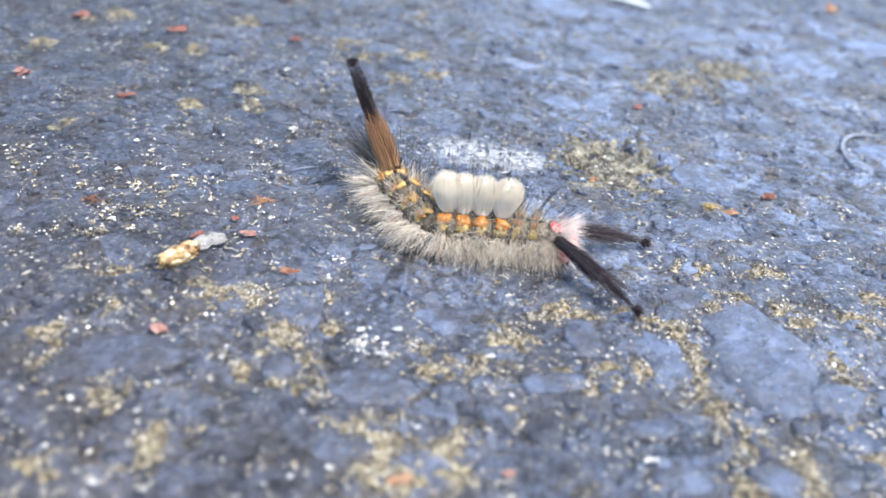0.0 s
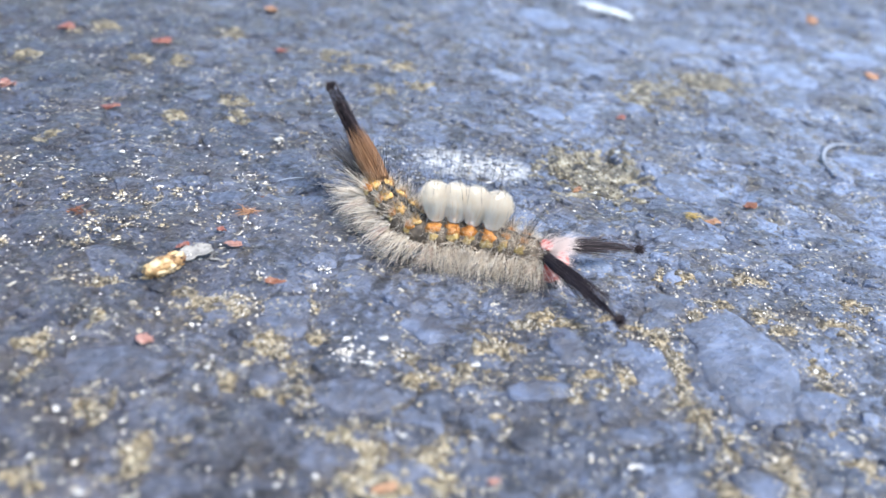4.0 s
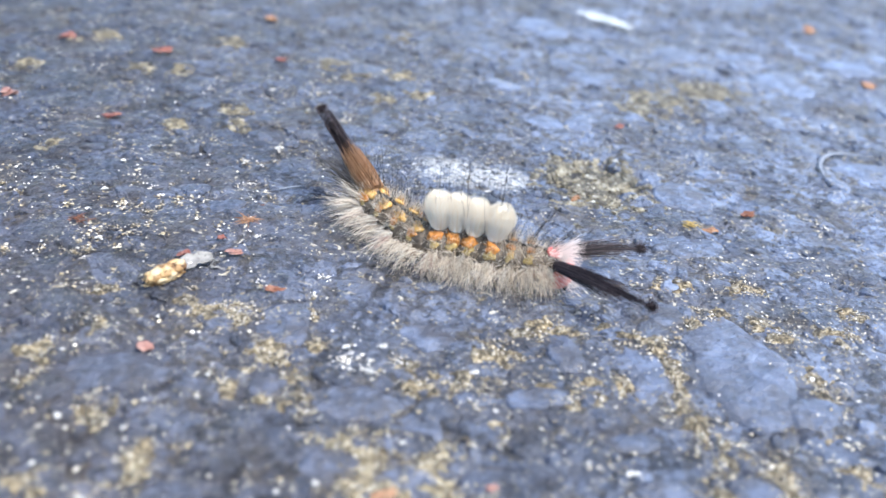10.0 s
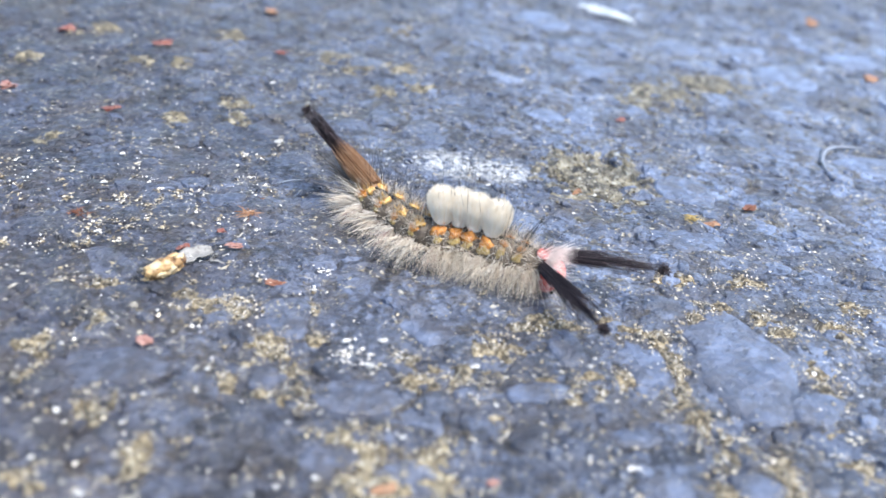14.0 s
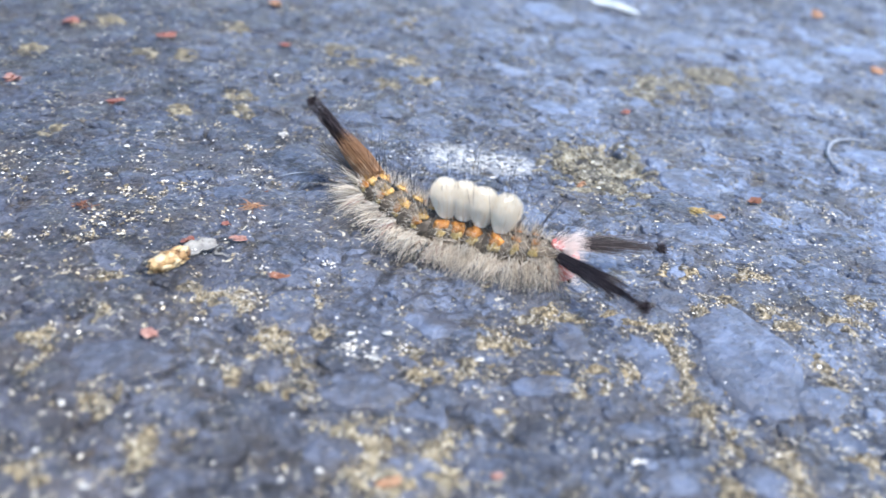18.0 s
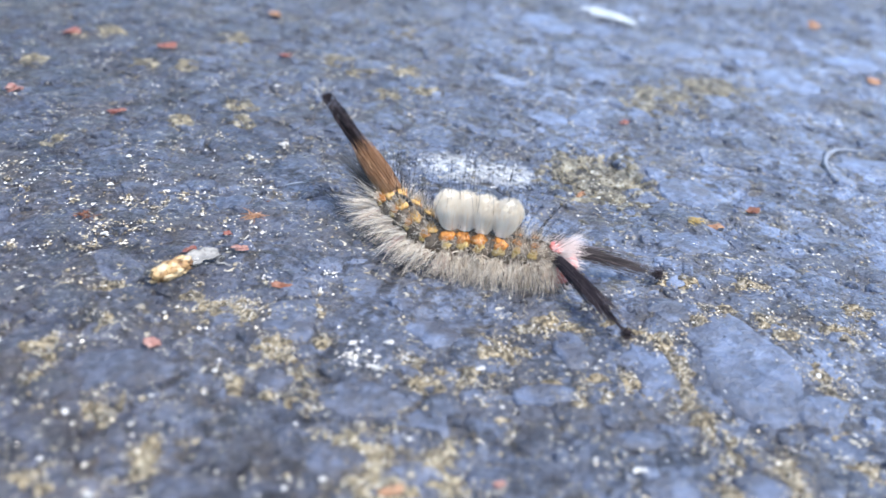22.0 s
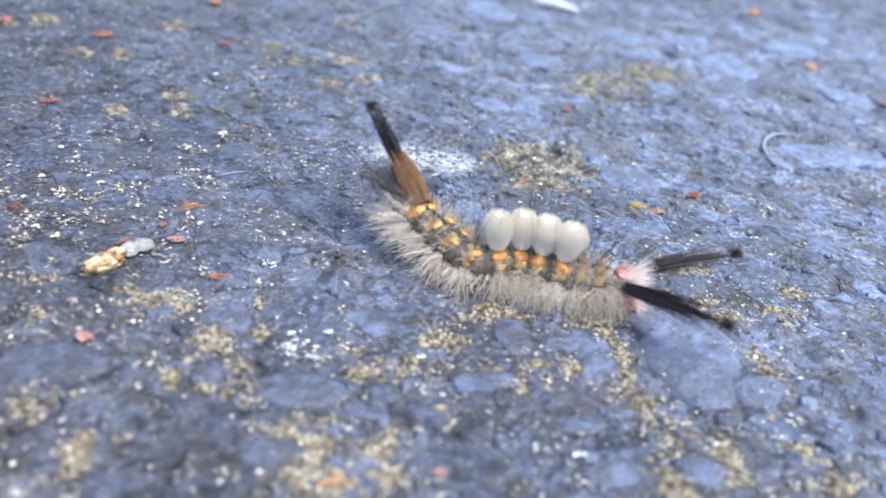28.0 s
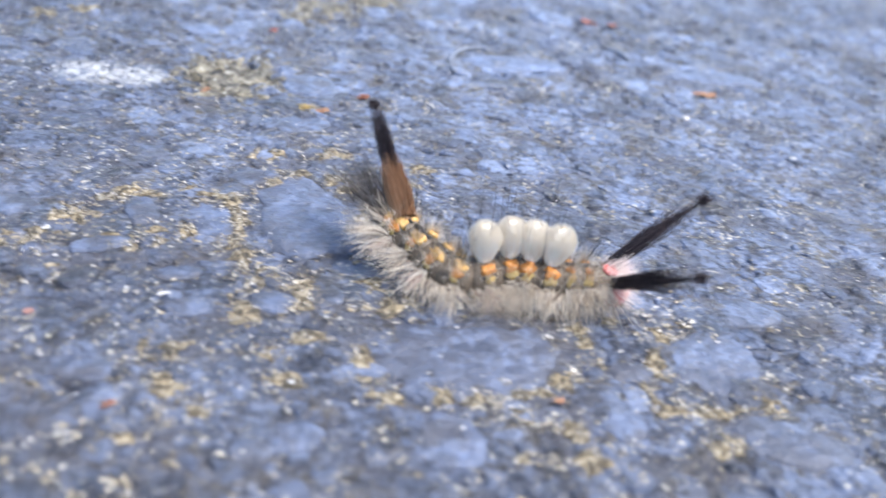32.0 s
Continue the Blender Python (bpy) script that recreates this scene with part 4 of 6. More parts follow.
CHIPS_B = (
    (-41.8, 6.0, 0.7, 0.8, 0.4, 22), (-20.2, 32.7, 1.2, 0.7, 0.7, -1), (53.2, -23.7, 0.5, 0.5, 0.3, -24), (45.7, -4.8, 0.5, 0.5, 0.3, 13), (9.7, -24.1, 1.0, 0.5, 0.6, -10), (22.7, -22.4, 0.5, 0.5, 0.3, 27),
    (-8.8, -44.9, 0.5, 0.5, 0.3, 4), (-5.5, -43.4, 0.7, 0.6, 0.4, -19), (-28.8, -26.4, 0.5, 0.4, 0.3, 18), (-7.5, -33.0, 0.5, 0.4, 0.3, -5), (-26.2, -18.2, 0.5, 0.4, 0.3, -28), (-34.2, -26.1, 0.5, 0.4, 0.3, 9),
    (-18.4, -28.5, 0.7, 0.4, 0.4, -14), (20.6, -37.6, 0.5, 0.4, 0.3, 23), (-31.2, -43.1, 0.5, 0.4, 0.3, 0), (25.2, -38.9, 0.8, 0.6, 0.5, -23),
)
CHIPS_C = (
    (76.0, -50.1, 0.7, 0.5, 0.4, 14), (42.8, -43.4, 0.5, 0.4, 0.3, -9), (55.1, -62.4, 0.5, 0.4, 0.3, 28), (113.1, 20.5, 1.4, 1.4, 0.8, 5), (125.9, 4.0, 1.2, 0.9, 0.7, -18), (30.4, -58.0, 0.5, 0.4, 0.3, 19),
    (83.7, -41.0, 0.5, 0.5, 0.3, -4), (38.5, -55.0, 0.7, 0.5, 0.4, -27),
)
for i, (x, y, a, b, h, turn) in enumerate(CHIPS_A + CHIPS_B + CHIPS_C + ((-25.0, 59.0, 1.6, 1.2, 0.5, 40),)):
    pebble("quartz_chip", "small white quartz chip on grey asphalt", "stone chip", WHITE_CHIP, x, y, a, b, h, turn, 50 + i, "quartz chips", 0.3)
pebble("white_shell_chip", "long pale blue-white chip on asphalt", "stone chip", PALE_CHIP, 46.0, 133.5, 22.0, 6.0, 1.4, -55, 80, rough=0.2)
tangle("fibre_scrap", "brown tangle of dry plant fibres on asphalt", BROWN_CHIP, -42.0, 3.0, 2.0, 44, 1, 0.07)
tangle("fibre_scrap", "orange-brown tangle of dry plant fibres on asphalt", ORANGE_CHIP, -20.0, 6.4, 1.9, 54, 2, 0.07)
tangle("fibre_scrap", "thin dark twigs of dry plant fibre on asphalt", BROWN_CHIP, -19.4, 12.2, 1.1, 4, 3, 0.08)
tangle("fibre_scrap", "yellowish scrap of dry plant fibres beside a bark chip", YELLOW, 43.6, 17.6, 2.0, 44, 4, 0.07)
thread("dry_fibre", "thin pale dry fibre lying on asphalt", PALE_FIBRE, ((-18.0, 16.6), (-16.2, 17.8), (-14.2, 18.9)), 0.12)
tangle("fibre_scrap", "pale broken plant fibres beside a bud husk", FLAKE, -22.5, -6.0, 2.0, 10, 5)
thread("dry_fibre", "pale curved dry fibre round a stone's edge", PALE_FIBRE, ((72.5, 40.8), (73.3, 45.9), (75.9, 51.0), (79.3, 53.4), (83.7, 53.1)), 0.42)
thread("dry_fibre", "short pale dry fibre on asphalt", PALE_FIBRE, ((110.7, 59.6), (112.1, 55.7), (113.2, 50.3)), 0.55)


# ---- grit: grains of many sizes in the joints ----
BIG = (
    (58.0, -50.7, 11.3, 6.7, -3), (86.6, -52.4, 6.2, 5.6, 20), (54.0, -63.2, 3.7, 4.4, 0), (85.6, 46.0, 11.5, 5.0, -4), (41.5, -19.0, 6.6, 10.6, 12), (29.6, -21.0, 2.6, 5.2, 14),
    (129.0, 44.0, 9.0, 4.5, -10), (37.2, 84.5, 5.5, 4.6, 17), (81.1, 92.5, 7.3, 8.2, 16), (30.3, 119.9, 5.7, 8.5, 20), (42.7, 119.9, 3.5, 5.4, 19),
    (61.0, 108.6, 5.1, 6.4, 18), (76.9, 110.2, 6.6, 4.2, 18), (103.2, 111.1, 6.2, 6.6, 17), (25.4, 56.3, 3.3, 3.8, 14), (31.7, 56.8, 2.9, 3.8, 14), (77.0, -40.5, 1.2, 3.0, 5),
    (89.5, -65.5, 6.0, 3.8, -20), (4.5, -17.2, 3.4, 2.6, -20),
)
SLABS_A = (
    (-28.7, -28.8, 6.3, 3.6, 7), (-12.1, -18.6, 3.3, 3.0, 7), (-2.8, -30.7, 4.9, 3.4, 7), (-4.2, -40.7, 3.2, 2.7, 5), (4.1, -33.7, 2.5, 2.6, 7),
    (20.3, -18.5, 2.3, 4.3, 7), (16.8, -27.7, 4.1, 2.0, 7), (47.0, -26.1, 4.0, 2.7, 7), (37.0, -39.9, 2.8, 2.1, 6), (43.2, -38.8, 2.7, 1.9, 6), (25.6, -33.6, 3.0, 1.7, 8),
    (-12.3, -29.3, 1.5, 2.4, 8), (27.6, -40.9, 3.1, 1.9, 6), (34.5, -7.6, 3.4, 2.8, 10),
    (9.5, -28.5, 2.2, 1.1, 5), (-24.3, 11.2, 2.8, 2.1, 13),
)
SLABS_B = (
    (44.5, 28.4, 5.2, 6.0, 12), (42.0, 10.9, 4.9, 3.3, 11), (1.5, -41.9, 1.1, 1.6, 10), (52.0, -63.4, 3.9, 3.5, -3),
    (38.7, -62.8, 3.3, 2.3, -2), (34.2, -64.8, 2.1, 1.9, -3), (71.9, -62.7, 2.5, 2.4, -2),
    (95.4, -42.4, 4.6, 3.4, 0), (17.7, -52.1, 3.3, 2.2, -2), (65.4, -47.5, 2.7, 2.8, -2), (75.9, -53.8, 2.6, 2.1, -2),
)
LARGE = BIG + SLABS_A + SLABS_B


def on_large(x, y):
    """How far out a point lies on a large stone (1 at its rim), and that stone."""
    for st in LARGE:
        cx, cy, a, b, turn = st
        if not a or abs(x - cx) > 14 or abs(y - cy) > 14:
            continue
        c, d = math.cos(radians(turn)), math.sin(radians(turn))
        u, v = (x - cx) * c + (y - cy) * d, -(x - cx) * d + (y - cy) * c
        k = math.hypot(u / a, v / b)
        if k < 1.3:
            return k, st
    return 9.0, None


def sow_stones():
    """Centres and radii: the large stones first, the rest thrown between them."""
    rng = random.Random(77)
    sites = [(-24, -27, 7.0), (83, 98, 7.0), (15, 103, 7.0), (54, 107, 7.0), (-13, -36, 4.0), (66, -12, 5.5), (17.5, -24, 4.0), (-5, 13, 4.5), (37, -41, 4.0), (43, -5, 4.0), (-33, -40, 4.0), (3, 2, 4.0), (-45, -10, 5.0)]
    grid = {}

    def near(x, y):
        i, j = int(x // 8), int(y // 8)
        for a in (-2, -1, 0, 1, 2):
            for b in (-2, -1, 0, 1, 2):
                yield from grid.get((i + a, j + b), ())

    for s in sites:
        grid.setdefault((int(s[0] // 8), int(s[1] // 8)), []).append(s)
    for big, tries in ((4.2, 500), (3.0, 2200), (2.1, 6500), (1.35, 22000), (0.85, 20000)):
        for _ in range(tries):
            r = big * rng.uniform(0.75, 1.2)
            x, y = rng.uniform(-92, 205), rng.uniform(-82, 185)
            if big < 1.0 and (y > 70 or x > 120):
                continue
            if on_large(x, y)[0] < 1.08 or in_hollow(x, y) < 1.05 + 0.1 * r:
                continue
            if all((x - a) ** 2 + (y - b) ** 2 > (0.86 * (r + c)) ** 2 for a, b, c in near(x, y)):
                s = (x, y, r)
                sites.append(s)
                grid.setdefault((int(x // 8), int(y // 8)), []).append(s)
    return sites, near


SITES, NEAR = sow_stones()


def to_joint(rng, x, y):
    """Moves a grain off a stone's face to its edge."""
    k, st = on_large(x, y)
    if k < 1.0:
        if rng.random() < 0.06:
            return x, y
        g = rng.uniform(0.98, 1.0 + 0.35 * rng.random()) / max(k, 0.1)
        return st[0] + (x - st[0]) * g, st[1] + (y - st[1]) * g
    best = None
    for a, b, c in NEAR(x, y):
        d = math.hypot(x - a, y - b)
        if d < c * 0.92 and (best is None or d / c < best[0]):
            best = (d / c, a, b, c, d)
    if best and best[3] > 1.2 and rng.random() < 0.88:
        _, a, b, c, d = best
        k = c * rng.uniform(0.84, 1.3) / max(d, 0.05)
        x, y = a + (x - a) * k, b + (y - b) * k
    return x, y


def grain(rng, p, x, y, z, r, flat=0.55):
    a = rng.uniform(0, 6.28)
    k = [r * rng.uniform(0.3, 1.7) for _ in range(6)]
    ca, sa = math.cos(a), math.sin(a)
    v = [(x + ca * k[0], y + sa * k[0], z), (x - sa * k[1], y + ca * k[1], z + rng.uniform(-0.2, 0.2) * r), (x - ca * k[2], y - sa * k[2], z), (x + sa * k[3], y - ca * k[3], z), (x, y, z + k[4] * flat), (x, y, z - k[5] * flat)]
    p.add(v, [(0, 1, 4), (1, 2, 4), (2, 3, 4), (3, 0, 4), (1, 0, 5), (2, 1, 5), (3, 2, 5), (0, 3, 5)])


def scatter(p, rng, spots, size, lift=0.2, dense=8.0):
    for x, y, spread_x, spread_y, count in spots:
        nests = [to_joint(rng, x + rng.gauss(0, spread_x * 1.35), y + rng.gauss(0, spread_y * 1.35)) for _ in range(max(4, count // 7))]
        for _ in range(int(count * dense)):
            near = rng.choice(nests)
            loose = rng.choice((0.2, 0.35, 0.6, 1.4))
            gx, gy = near[0] + rng.gauss(0, loose), near[1] + rng.gauss(0, loose)
            r = size * rng.choice((0.3, 0.35, 0.4, 0.5, 0.6, 0.8, 1.1, 1.4, 1.8))
            grain(rng, p, gx, gy, ground_z(gx, gy) + lift + rng.uniform(-0.1, 0.3), r)


GRIT_A = (
    (-37.9, -25.5, 1.0, 1.0, 42), (-35.3, -27.2, 0.7, 0.8, 23), (-36.5, -30.9, 0.4, 0.8, 20), (-32.1, -20.6, 0.5, 1.1, 23), (-33.9, -12.7, 1.0, 0.6, 25), (-22.0, -42.5, 0.7, 1.0, 29),
    (-32.1, -45.5, 0.8, 0.8, 26), (-28.0, -35.7, 0.9, 1.5, 56), (-21.5, -40.3, 0.5, 0.8, 20), (-29.8, -46.3, 0.5, 0.7, 20), (-23.9, -14.2, 1.3, 1.0, 54), (-20.5, -16.7, 1.2, 1.1, 55),
    (-17.3, -16.3, 1.3, 1.1, 60), (-14.1, -22.1, 0.9, 1.2, 45), (-12.0, -24.2, 0.6, 0.9, 22), (-14.8, -26.6, 0.7, 0.5, 20), (-16.0, -29.8, 0.5, 1.1, 23), (-12.5, -31.5, 0.5, 0.6, 20),
)
GRIT_B = (
    (-9.4, -31.7, 0.8, 0.9, 30), (-9.1, -26.9, 1.0, 0.5, 21), (-8.0, -20.9, 0.6, 0.9, 22), (-2.8, -37.3, 1.0, 1.0, 42), (-0.3, -38.3, 0.7, 0.6, 20), (-1.0, -40.9, 0.5, 0.8, 20),
    (-2.8, -42.3, 0.6, 0.7, 20), (-1.8, -44.0, 0.5, 0.6, 20), (4.4, -42.5, 0.7, 0.7, 20), (5.7, -40.0, 0.5, 1.1, 23), (5.3, -37.2, 0.5, 1.0, 21), (2.8, -40.5, 0.3, 1.0, 20),
    (4.4, -27.1, 1.4, 1.0, 58), (2.5, -23.5, 0.5, 1.4, 29), (11.7, -19.7, 1.1, 1.5, 69), (8.4, -24.8, 1.4, 0.7, 41), (11.3, -32.8, 0.7, 0.8, 23), (10.0, -30.5, 0.3, 1.0, 20),
)
GRIT_C = (
    (15.4, -14.3, 1.1, 0.8, 36), (17.8, -12.9, 1.1, 0.9, 41), (20.8, -13.7, 1.1, 0.7, 32), (14.7, -19.3, 0.6, 0.7, 20), (17.6, -25.8, 0.9, 0.7, 26), (20.1, -28.3, 0.9, 0.6, 22),
    (23.8, -23.8, 1.1, 0.7, 32), (26.3, -24.2, 1.1, 0.9, 41), (23.0, -27.6, 0.5, 0.9, 20), (27.2, -12.8, 1.2, 1.2, 60), (31.6, -14.9, 1.2, 0.8, 40), (32.9, -19.9, 0.7, 2.9, 85),
    (32.2, -26.2, 0.6, 1.6, 40), (33.4, -29.0, 1.1, 0.8, 36), (33.8, -31.3, 0.4, 1.5, 25), (36.2, -34.5, 1.0, 1.1, 46), (40.2, -36.6, 1.4, 1.2, 70), (40.5, -40.1, 1.1, 1.1, 50),
)
GRIT_D = (
    (50.1, -19.2, 1.2, 1.4, 70), (49.7, -24.0, 0.7, 1.3, 38), (47.6, -30.5, 0.7, 0.5, 20), (55.5, -9.5, 1.4, 1.6, 94), (59.8, -4.3, 1.5, 1.0, 63), (37.8, -10.3, 0.7, 2.1, 61),
    (41.6, -6.4, 0.7, 1.5, 44), (47.0, 0.7, 1.8, 1.1, 83), (46.2, -8.4, 0.8, 1.1, 36), (48.2, -11.2, 1.0, 0.9, 37), (48.8, -36.0, 0.9, 1.3, 49), (37.5, -0.1, 2.2, 0.8, 73),
    (1.3, -44.0, 1.4, 0.5, 29), (8.3, -54.4, 2.1, 0.7, 61), (6.2, -62.7, 0.9, 1.2, 45), (25.5, -48.2, 1.6, 0.9, 60), (26.1, -55.0, 0.9, 1.7, 64), (29.3, -58.8, 0.9, 0.5, 20),
)
GRIT_E = (
    (22.9, -62.1, 0.8, 0.5, 20), (36.7, -49.9, 0.8, 0.7, 23), (38.1, -54.1, 1.0, 0.8, 33), (40.7, -47.0, 0.9, 0.8, 30), (46.3, -51.1, 0.6, 2.2, 55), (48.2, -57.1, 1.3, 0.7, 38),
    (53.6, -57.3, 1.6, 0.6, 40), (57.1, -57.8, 1.2, 0.7, 35), (59.6, -55.7, 0.8, 0.6, 20), (62.8, -57.1, 1.7, 0.6, 42), (66.8, -55.0, 1.0, 0.9, 37), (62.3, -60.6, 0.8, 0.8, 26),
    (72.3, -47.6, 0.6, 2.9, 73), (76.8, -43.3, 0.8, 0.6, 20), (79.8, -52.0, 0.7, 1.7, 49), (76.8, -57.6, 0.5, 1.3, 27), (78.1, -60.4, 0.9, 0.7, 26), (83.2, -60.6, 1.7, 0.7, 49),
)
GRIT_F = (
    (-21, -15.4, 2.3, 1.0, 110), (-13, -23, 1.1, 1.5, 70),
    (89.6, -59.9, 1.3, 1.0, 54), (81.9, -46.7, 0.7, 1.3, 38), (82.2, -66.0, 1.3, 1.0, 54), (66.8, -63.3, 0.9, 0.9, 34), (67.0, -67.2, 1.0, 1.0, 42), (60.7, -66.9, 0.6, 0.5, 20),
    (50.8, -41.3, 1.8, 0.9, 68), (40.2, -38.4, 1.1, 1.7, 78), (33.7, -41.7, 1.3, 2.1, 110),
)
GRIT_SPOTS = GRIT_A + GRIT_B + GRIT_C + GRIT_D + GRIT_E + GRIT_F
GRIT_RING = ((-2.8, -37.3, 1.5, 1.1, 90), (5.5, -38.8, 0.9, 1.9, 90), (3.6, -42.6, 1.7, 0.9, 90), (-1.6, -41.5, 1.0, 1.5, 70), (0.2, -43.8, 1.7, 0.8, 60), (-22, -42.6, 0.8, 0.9, 40))
GRIT_FAR = ((-10, 75, 1.6, 2.4, 30), (24, 82, 1.8, 2.2, 30), (-63, 77, 2.2, 2.6, 30), (90, -45, 3.0, 2.0, 50), (21, -68, 2.6, 1.8, 60), (-10, -15, 2.2, 1.6, 60), (-33, 4, 4.0, 4.0, 60), (-40, -6, 3.0, 2.0, 40), (-45, 0, 5.0, 5.0, 80), (-28, 8, 6.0, 5.0, 80), (-50, 12, 6.0, 6.0, 60), (-15, 30, 8.0, 8.0, 60), (-28, 36, 8.0, 8.0, 60))


def pack(name, label, category, mat, spots, least):
    """Low crumbly heaps of sand that show where they stand above the stones round them."""
    pile = Pile()
    step = 0.3
    for x, y, spread_x, spread_y, _ in spots:
        spread_x, spread_y = spread_x * 1.1 + 0.12, spread_y * 1.1 + 0.12
        wide, deep = spread_x * 3.2 + 1.0, spread_y * 3.2 + 1.0
        nx, ny = int(2 * wide / step), int(2 * deep / step)
        index, verts, faces = {}, [], []

        def corner(i, j):
            if (i, j) not in index:
                px, py = x - wide + i * step, y - deep + j * step
                v = Vector((px, py, 0))
                fill = math.exp(-0.5 * (((px - x) / (spread_x * 1.35)) ** 2 + ((py - y) / (spread_y * 1.35)) ** 2))
                crumbs = 0.75 * noise.noise(v * 0.55 + Vector((3, 8, 1))) + 0.45 * noise.noise(v * 1.3) + 0.25 * noise.noise(v * 2.6)
                if on_large(px, py)[0] < 0.9:
                    fill *= 0.2
                index[i, j] = (len(verts), fill + crumbs * 0.75 - least)
                verts.append((px, py, relief(px, py) - 0.25 + min(0.42, max(-0.4, (fill + crumbs * 0.75 - least) * 0.9)) + 0.08))
            return index[i, j]

        for i in range(nx):
            for j in range(ny):
                four = [corner(i, j), corner(i + 1, j), corner(i + 1, j + 1), corner(i, j + 1)]
                if max(h for _, h in four) > -0.12:
                    faces.append(tuple(k for k, _ in four))
        pile.add(verts, faces)
    tagged(new(name, pile.mesh(name, mat, True)), label, category, kind="stuff")


pack("packed_sand", "crumbly pale sand packed between asphalt stones", "sand", SAND, GRIT_SPOTS, 0.70)
pack("golden_sand", "golden sand heaped in a ring between asphalt stones", "sand", GOLD_SAND, GRIT_RING, 0.70)
pack("pale_lichen", "pale green and olive lichen crust in a dark hollow", "lichen", LICHEN, ((31, 31, 3.4, 4.4, 1), (27, 34, 2.2, 2.6, 1), (36, 33, 1.0, 3.8, 1), (50, 74, 3, 3, 1), (62, 84, 3, 3, 1), (45, 68, 2, 2, 1)), 0.42)
FAR_SPOTS = ((-63, 83), (-37, 85), (-11, 71), (-16, 77), (-5, 60), (2, 64), (-30, 48), (-38, 39), (-54, 27), (-3, 101), (-2, 75), (-51, 66), (-44, 65), (-28, 41), (-70, 60))
pack("pale_lichen", "small dull yellow lichen spots on weathered asphalt", "lichen", DULL_LICHEN, [(x, y, 1.0 + 0.010 * y, 1.1 + 0.014 * y, 1) for x, y in FAR_SPOTS], 0.72)
rng = random.Random(31)
pile = Pile()
scatter(pile, rng, GRIT_SPOTS, 0.082, 0.24, 6.5)
scatter(pile, rng, GRIT_FAR, 0.12, 0.22, 6.0)
for _ in range(10000):
    x, y = to_joint(rng, rng.uniform(-75, 150), rng.uniform(-78, 130))
    if noise.noise(Vector((x * 0.09, y * 0.09, 3))) + rng.uniform(-0.25, 0.25) > -0.05:
        grain(rng, pile, x, y, ground_z(x, y) + rng.uniform(0.1, 0.4), rng.choice((0.05, 0.07, 0.10, 0.15, 0.24)))
golden = Pile()
scatter(golden, rng, GRIT_RING, 0.11, 0.3, 6.0)
tagged(new("golden_grit", golden.mesh("golden_grit", GOLD_GRIT)), "golden sand grains lying on heaped sand", "grit", kind="stuff")
tagged(new("yellow_grit", pile.mesh("yellow_grit", GRIT)), "yellow and cream sand grains caught in asphalt joints", "grit", kind="stuff")

pile = Pile()
for _ in range(18000):
    x, y = rng.uniform(-75, 150), rng.uniform(-78, 130)
    v = Vector((x, y, 0))
    if 0.6 * noise.noise(v * 0.12 + Vector((4, 4, 1))) + 0.7 * noise.noise(v * 0.45) + rng.uniform(-0.3, 0.3) > 0.28:
        grain(rng, pile, x, y, ground_z(x, y) + rng.uniform(0.25, 0.5), rng.choice((0.05, 0.06, 0.08, 0.10, 0.13, 0.17)))
scatter(pile, rng, ((-4, -21, 1.2, 1.4, 40), (-2, -25, 1.6, 1.0, 30), (-9, -6, 4.0, 2.0, 40), (-33, 12, 8.0, 6.0, 60), (80, -40, 10, 5, 60)), 0.12, 0.3, 2.5)
tagged(new("white_specks", pile.mesh("white_specks", SPECK)), "tiny white mineral specks sprinkled over asphalt", "grit", kind="stuff")

pile = Pile()
for cx, cy, sx, sy, n in ((31, 31, 3.0, 4.0, 900), (27, 34, 2.0, 2.4, 260), (36, 33, 0.8, 3.6, 260), (50, 74, 5, 5, 90), (62, 84, 5, 5, 90), (-20, 52, 3, 6, 60)):
    for _ in range(n):
        x, y = rng.gauss(cx, sx), rng.gauss(cy, sy)
        grain(rng, pile, x, y, ground_z(x, y) + rng.uniform(0.0, 0.5), rng.choice((0.07, 0.10, 0.15, 0.22, 0.36)), 0.35)
tagged(new("olive_lichen", pile.mesh("olive_lichen", MOSS)), "olive lichen crumbs in a pitted hollow", "lichen", kind="stuff")

pile = Pile()
for cx, cy, sx, sy, n in ((8, 30, 4.0, 2.6, 260), (16, 29, 3.0, 2.2, 160), (-3, 27, 4, 3, 60)):
    for _ in range(n):
        x, y = rng.gauss(cx, sx), rng.gauss(cy, sy)
        grain(rng, pile, x, y, ground_z(x, y) + rng.uniform(0.1, 0.45), rng.choice((0.08, 0.12, 0.2, 0.3)), 0.3)
tagged(new("pale_crust", pile.mesh("pale_crust", PALE_CRUST)), "pale mineral crust staining the asphalt", "mineral crust", kind="stuff")


# ---- stones set in the asphalt ----
def clip(poly, px, py, nx, ny):
    """The part of a polygon on the inner side of a line."""
    out = []
    for i, (x, y) in enumerate(poly):
        x2, y2 = poly[(i + 1) % len(poly)]
        d, e = (x - px) * nx + (y - py) * ny, (x2 - px) * nx + (y2 - py) * ny
        if d <= 0:
            out.append((x, y))
        if d * e < 0:
            t = d / (d - e)
            out.append((x + (x2 - x) * t, y + (y2 - y) * t))
    return out


